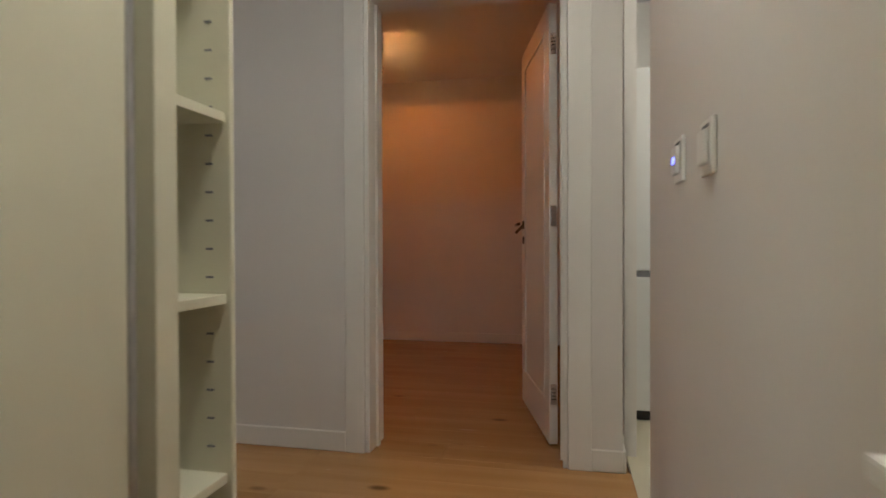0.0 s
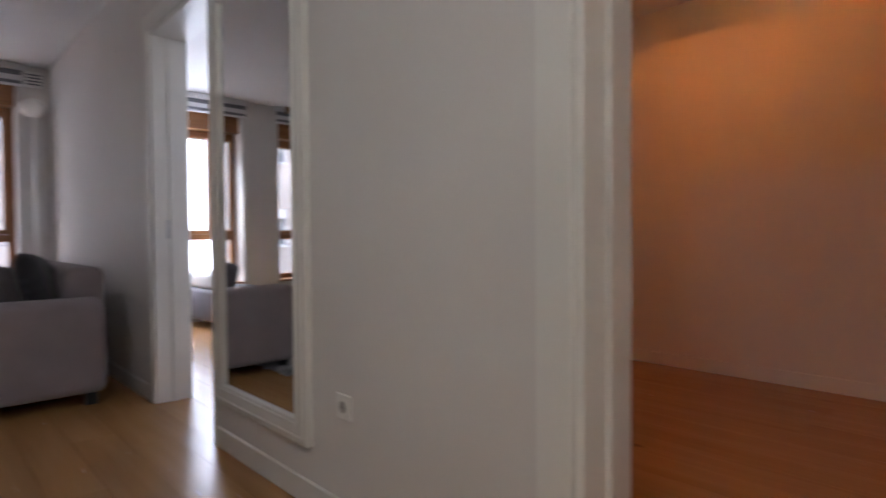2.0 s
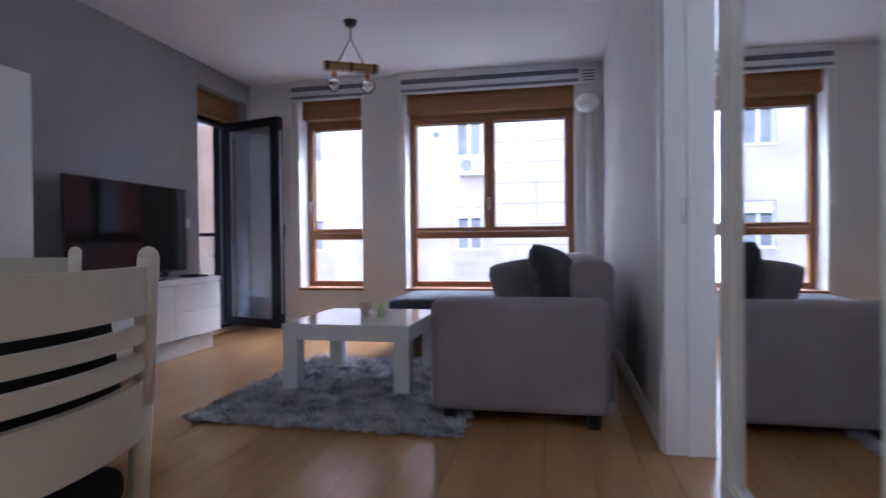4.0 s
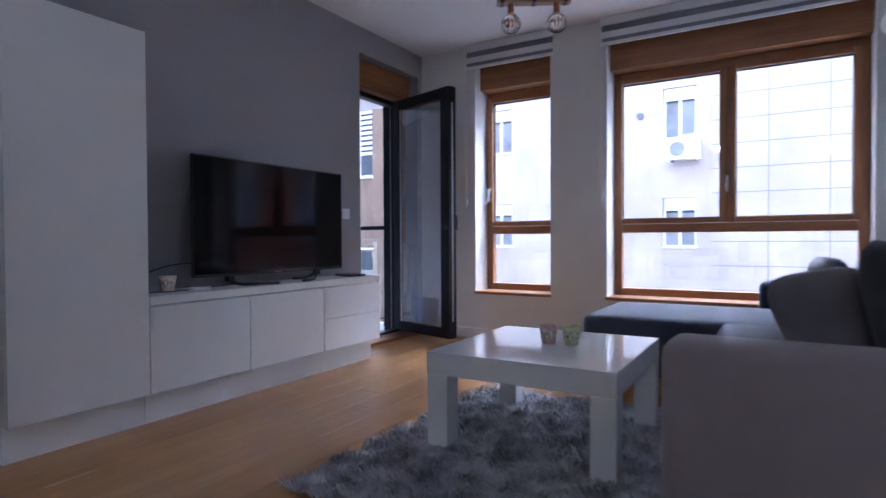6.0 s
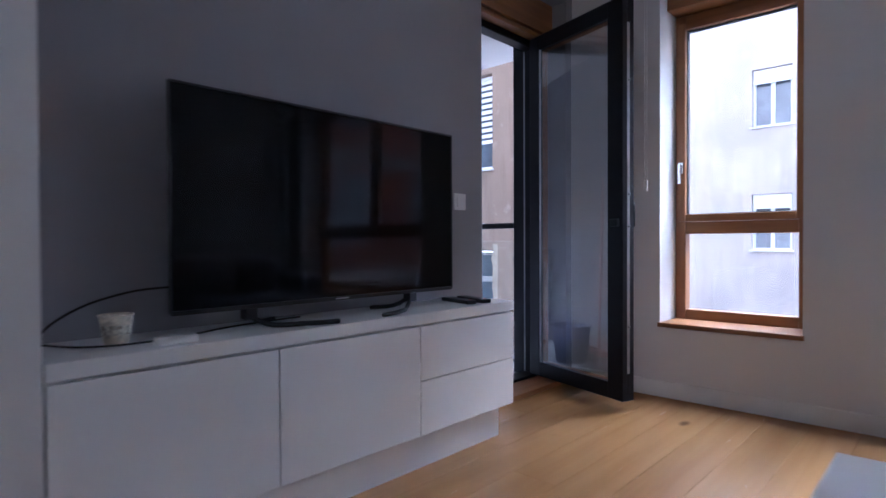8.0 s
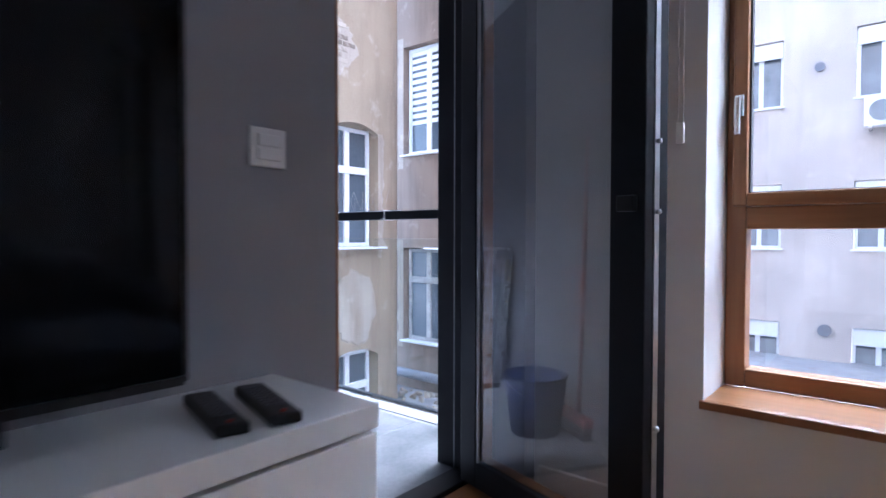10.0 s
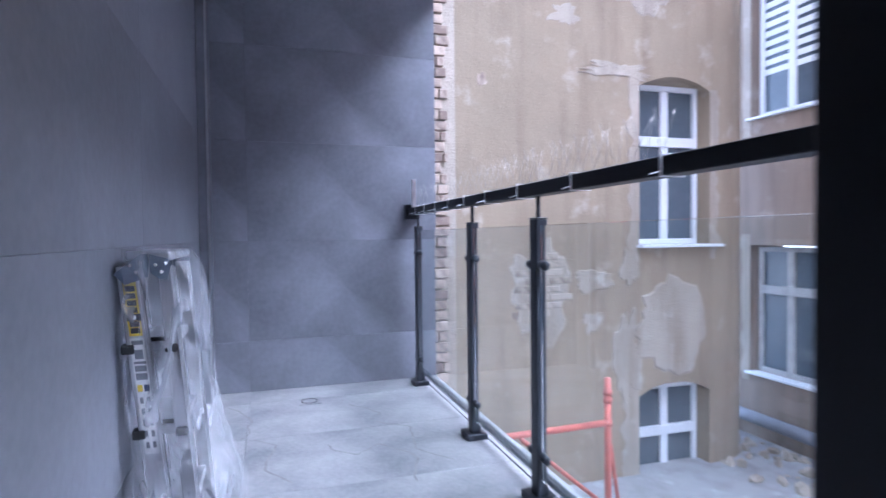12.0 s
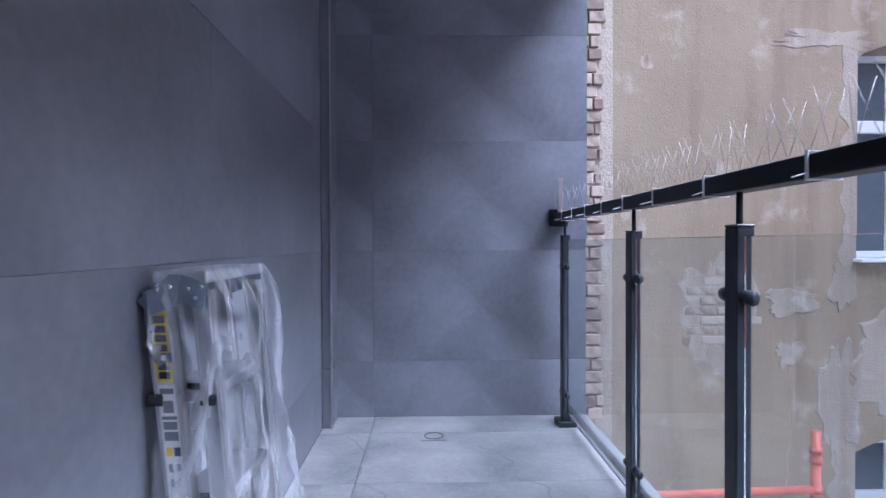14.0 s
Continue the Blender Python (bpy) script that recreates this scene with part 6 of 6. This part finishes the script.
rods("pole", [((0, -0.060, 0.09), (0.02, -0.088, 1.38))], 0.010, M_RED, bro, "orange-red broom pole")
boxes("head", [(-0.13, 0.13, -0.065, -0.015, 0.06, 0.10)], M_RED, bro, bevel=0.008)
boxes("bristles", [(-0.125 + i * 0.0125, -0.117 + i * 0.0125, -0.063 + 0.003 * (i % 2), -0.018, 0.001, 0.0605) for i in range(20)], M_BLACK, bro)
pan = thing("dustpan", "dark grey dustpan with a red grip", "dustpan", (-1.86, 7.165, ZB))
boxes("pan", [(-0.11, 0.11, -0.09, 0.09, 0.001, 0.008), (-0.11, 0.11, -0.09, -0.082, 0.008, 0.06), (-0.11, -0.102, -0.082, 0.09, 0.008, 0.05), (0.102, 0.11, -0.082, 0.09, 0.008, 0.05)], M_BLACK, pan)
rods("grip", [((0, -0.088, 0.05), (0, -0.098, 0.22))], 0.012, M_RED, pan)

# ---- planks and tiles ----
rng = random.Random(4)


def planks(parent, x0, x1, y0, y1, wide=0.19):
    sp = []
    x = x0
    while x < x1 - 0.01:
        xe = min(x + wide, x1)
        y = y0 - rng.uniform(0, 1.6)
        while y < y1:
            ln = rng.choice((1.5, 1.8, 2.1))
            a, b = max(y, y0), min(y + ln, y1)
            if b - a > 0.03:
                sp.append((x + 0.0004, xe - 0.0004, a + 0.0004, b - 0.0004, -0.0175, 0.0))
            y += ln
        x = xe
    shared_boxes("plank", sp, M_OAK, parent, 0.0007)


planks(floor, TVX, MW, 2.2, WY)
planks(floor, TVX2, MW, 0.79, 2.2)
planks(floor, MW, 5.79, 0.80, 3.66)
planks(floor, MW, 6.1, 3.78, WY)

deck = bpy.data.objects["balcony_floor"]
sp = []
xs = [BX0, -4.08, -3.52, -2.95, -2.38, -1.81, BX1]
ys = [BY0 + 0.001, 7.30, 8.298]
for xa, xb in zip(xs, xs[1:]):
    for ya, yb in zip(ys, ys[1:]):
        sp.append((xa + 0.0008, xb - 0.0008, ya + 0.0008, yb - 0.0008, ZB - 0.012, ZB))
shared_boxes("tile", sp, M_DECK, deck, 0.0012)
sp = []
zs = [ZB, 0.283, 0.853, 1.419, 1.961, 2.338]
side = bpy.data.objects["wall_balcony_side"]
for xa, xb in ((-4.149, -3.97), (-3.97, -2.777), (-2.777, -1.585), (-1.585, BX1)):
    for za, zb in zip(zs, zs[1:]):
        sp.append((xa + 0.0006, xb - 0.0006, BY0 - 0.012, BY0, za + 0.0006, zb - 0.0006))
shared_boxes("panel", sp, M_SLATE, side, 0.0006)
sp = []
endw = bpy.data.objects["wall_balcony_end"]
for ya, yb in ((BY0 + 0.001, 7.292), (7.292, 8.405)):
    for za, zb in zip(zs, zs[1:]):
        sp.append((BX0 - 0.012, BX0, ya + 0.0006, yb - 0.0006, za + 0.0006, zb - 0.0006))
shared_boxes("panel", sp, M_SLATE, endw, 0.0006)

# bricks of the pier's broken edge
sp = []
br = random.Random(21)
z = -0.9
while z < 4.2:
    o = br.uniform(0, 0.12)
    y = 8.30 - o
    while y < 8.64:
        ln = br.choice((0.115, 0.12, 0.22))
        e = min(y + ln, 8.66 + br.uniform(-0.03, 0.025))
        if e - y > 0.02:
            sp.append((-4.92, -4.90 + br.choice((0.0, 0.004, 0.010, 0.014)), y, e, z, z + 0.064))
        y += ln + 0.012
    z += 0.077
shared_boxes("brick", sp, M_BRICK, pier, 0.004)

# bricks laid bare in the ochre render
def bare_bricks(parent, cy, cz, ry, rz, seed):
    q = random.Random(seed)
    out = []
    z = cz - rz
    row = 0
    while z < cz + rz:
        y = cy - ry - (0.13 if row % 2 else 0.0) + q.uniform(-0.02, 0.02)
        while y < cy + ry:
            yc, zc = y + 0.12, z + 0.03
            k = 1 + 0.3 * noise.noise(Vector((yc * 4, zc * 4, seed)))
            if ((yc - cy) / ry) ** 2 + ((zc - cz) / rz) ** 2 < k * 0.86:
                out.append((FX + 0.003, FX + 0.008 + q.choice((0.0, 0.003, 0.006)), y, y + q.choice((0.215, 0.225, 0.235)), z, z + q.choice((0.056, 0.062))))
            y += 0.25
        z += 0.077
        row += 1
    shared_boxes("brick", out, M_BRICKP, parent, 0.006)


bare_bricks(ochre_wall, 9.85, 0.38, 0.26, 0.36, 3)
bare_bricks(ochre_wall, 10.98, 3.42, 0.34, 0.30, 5)
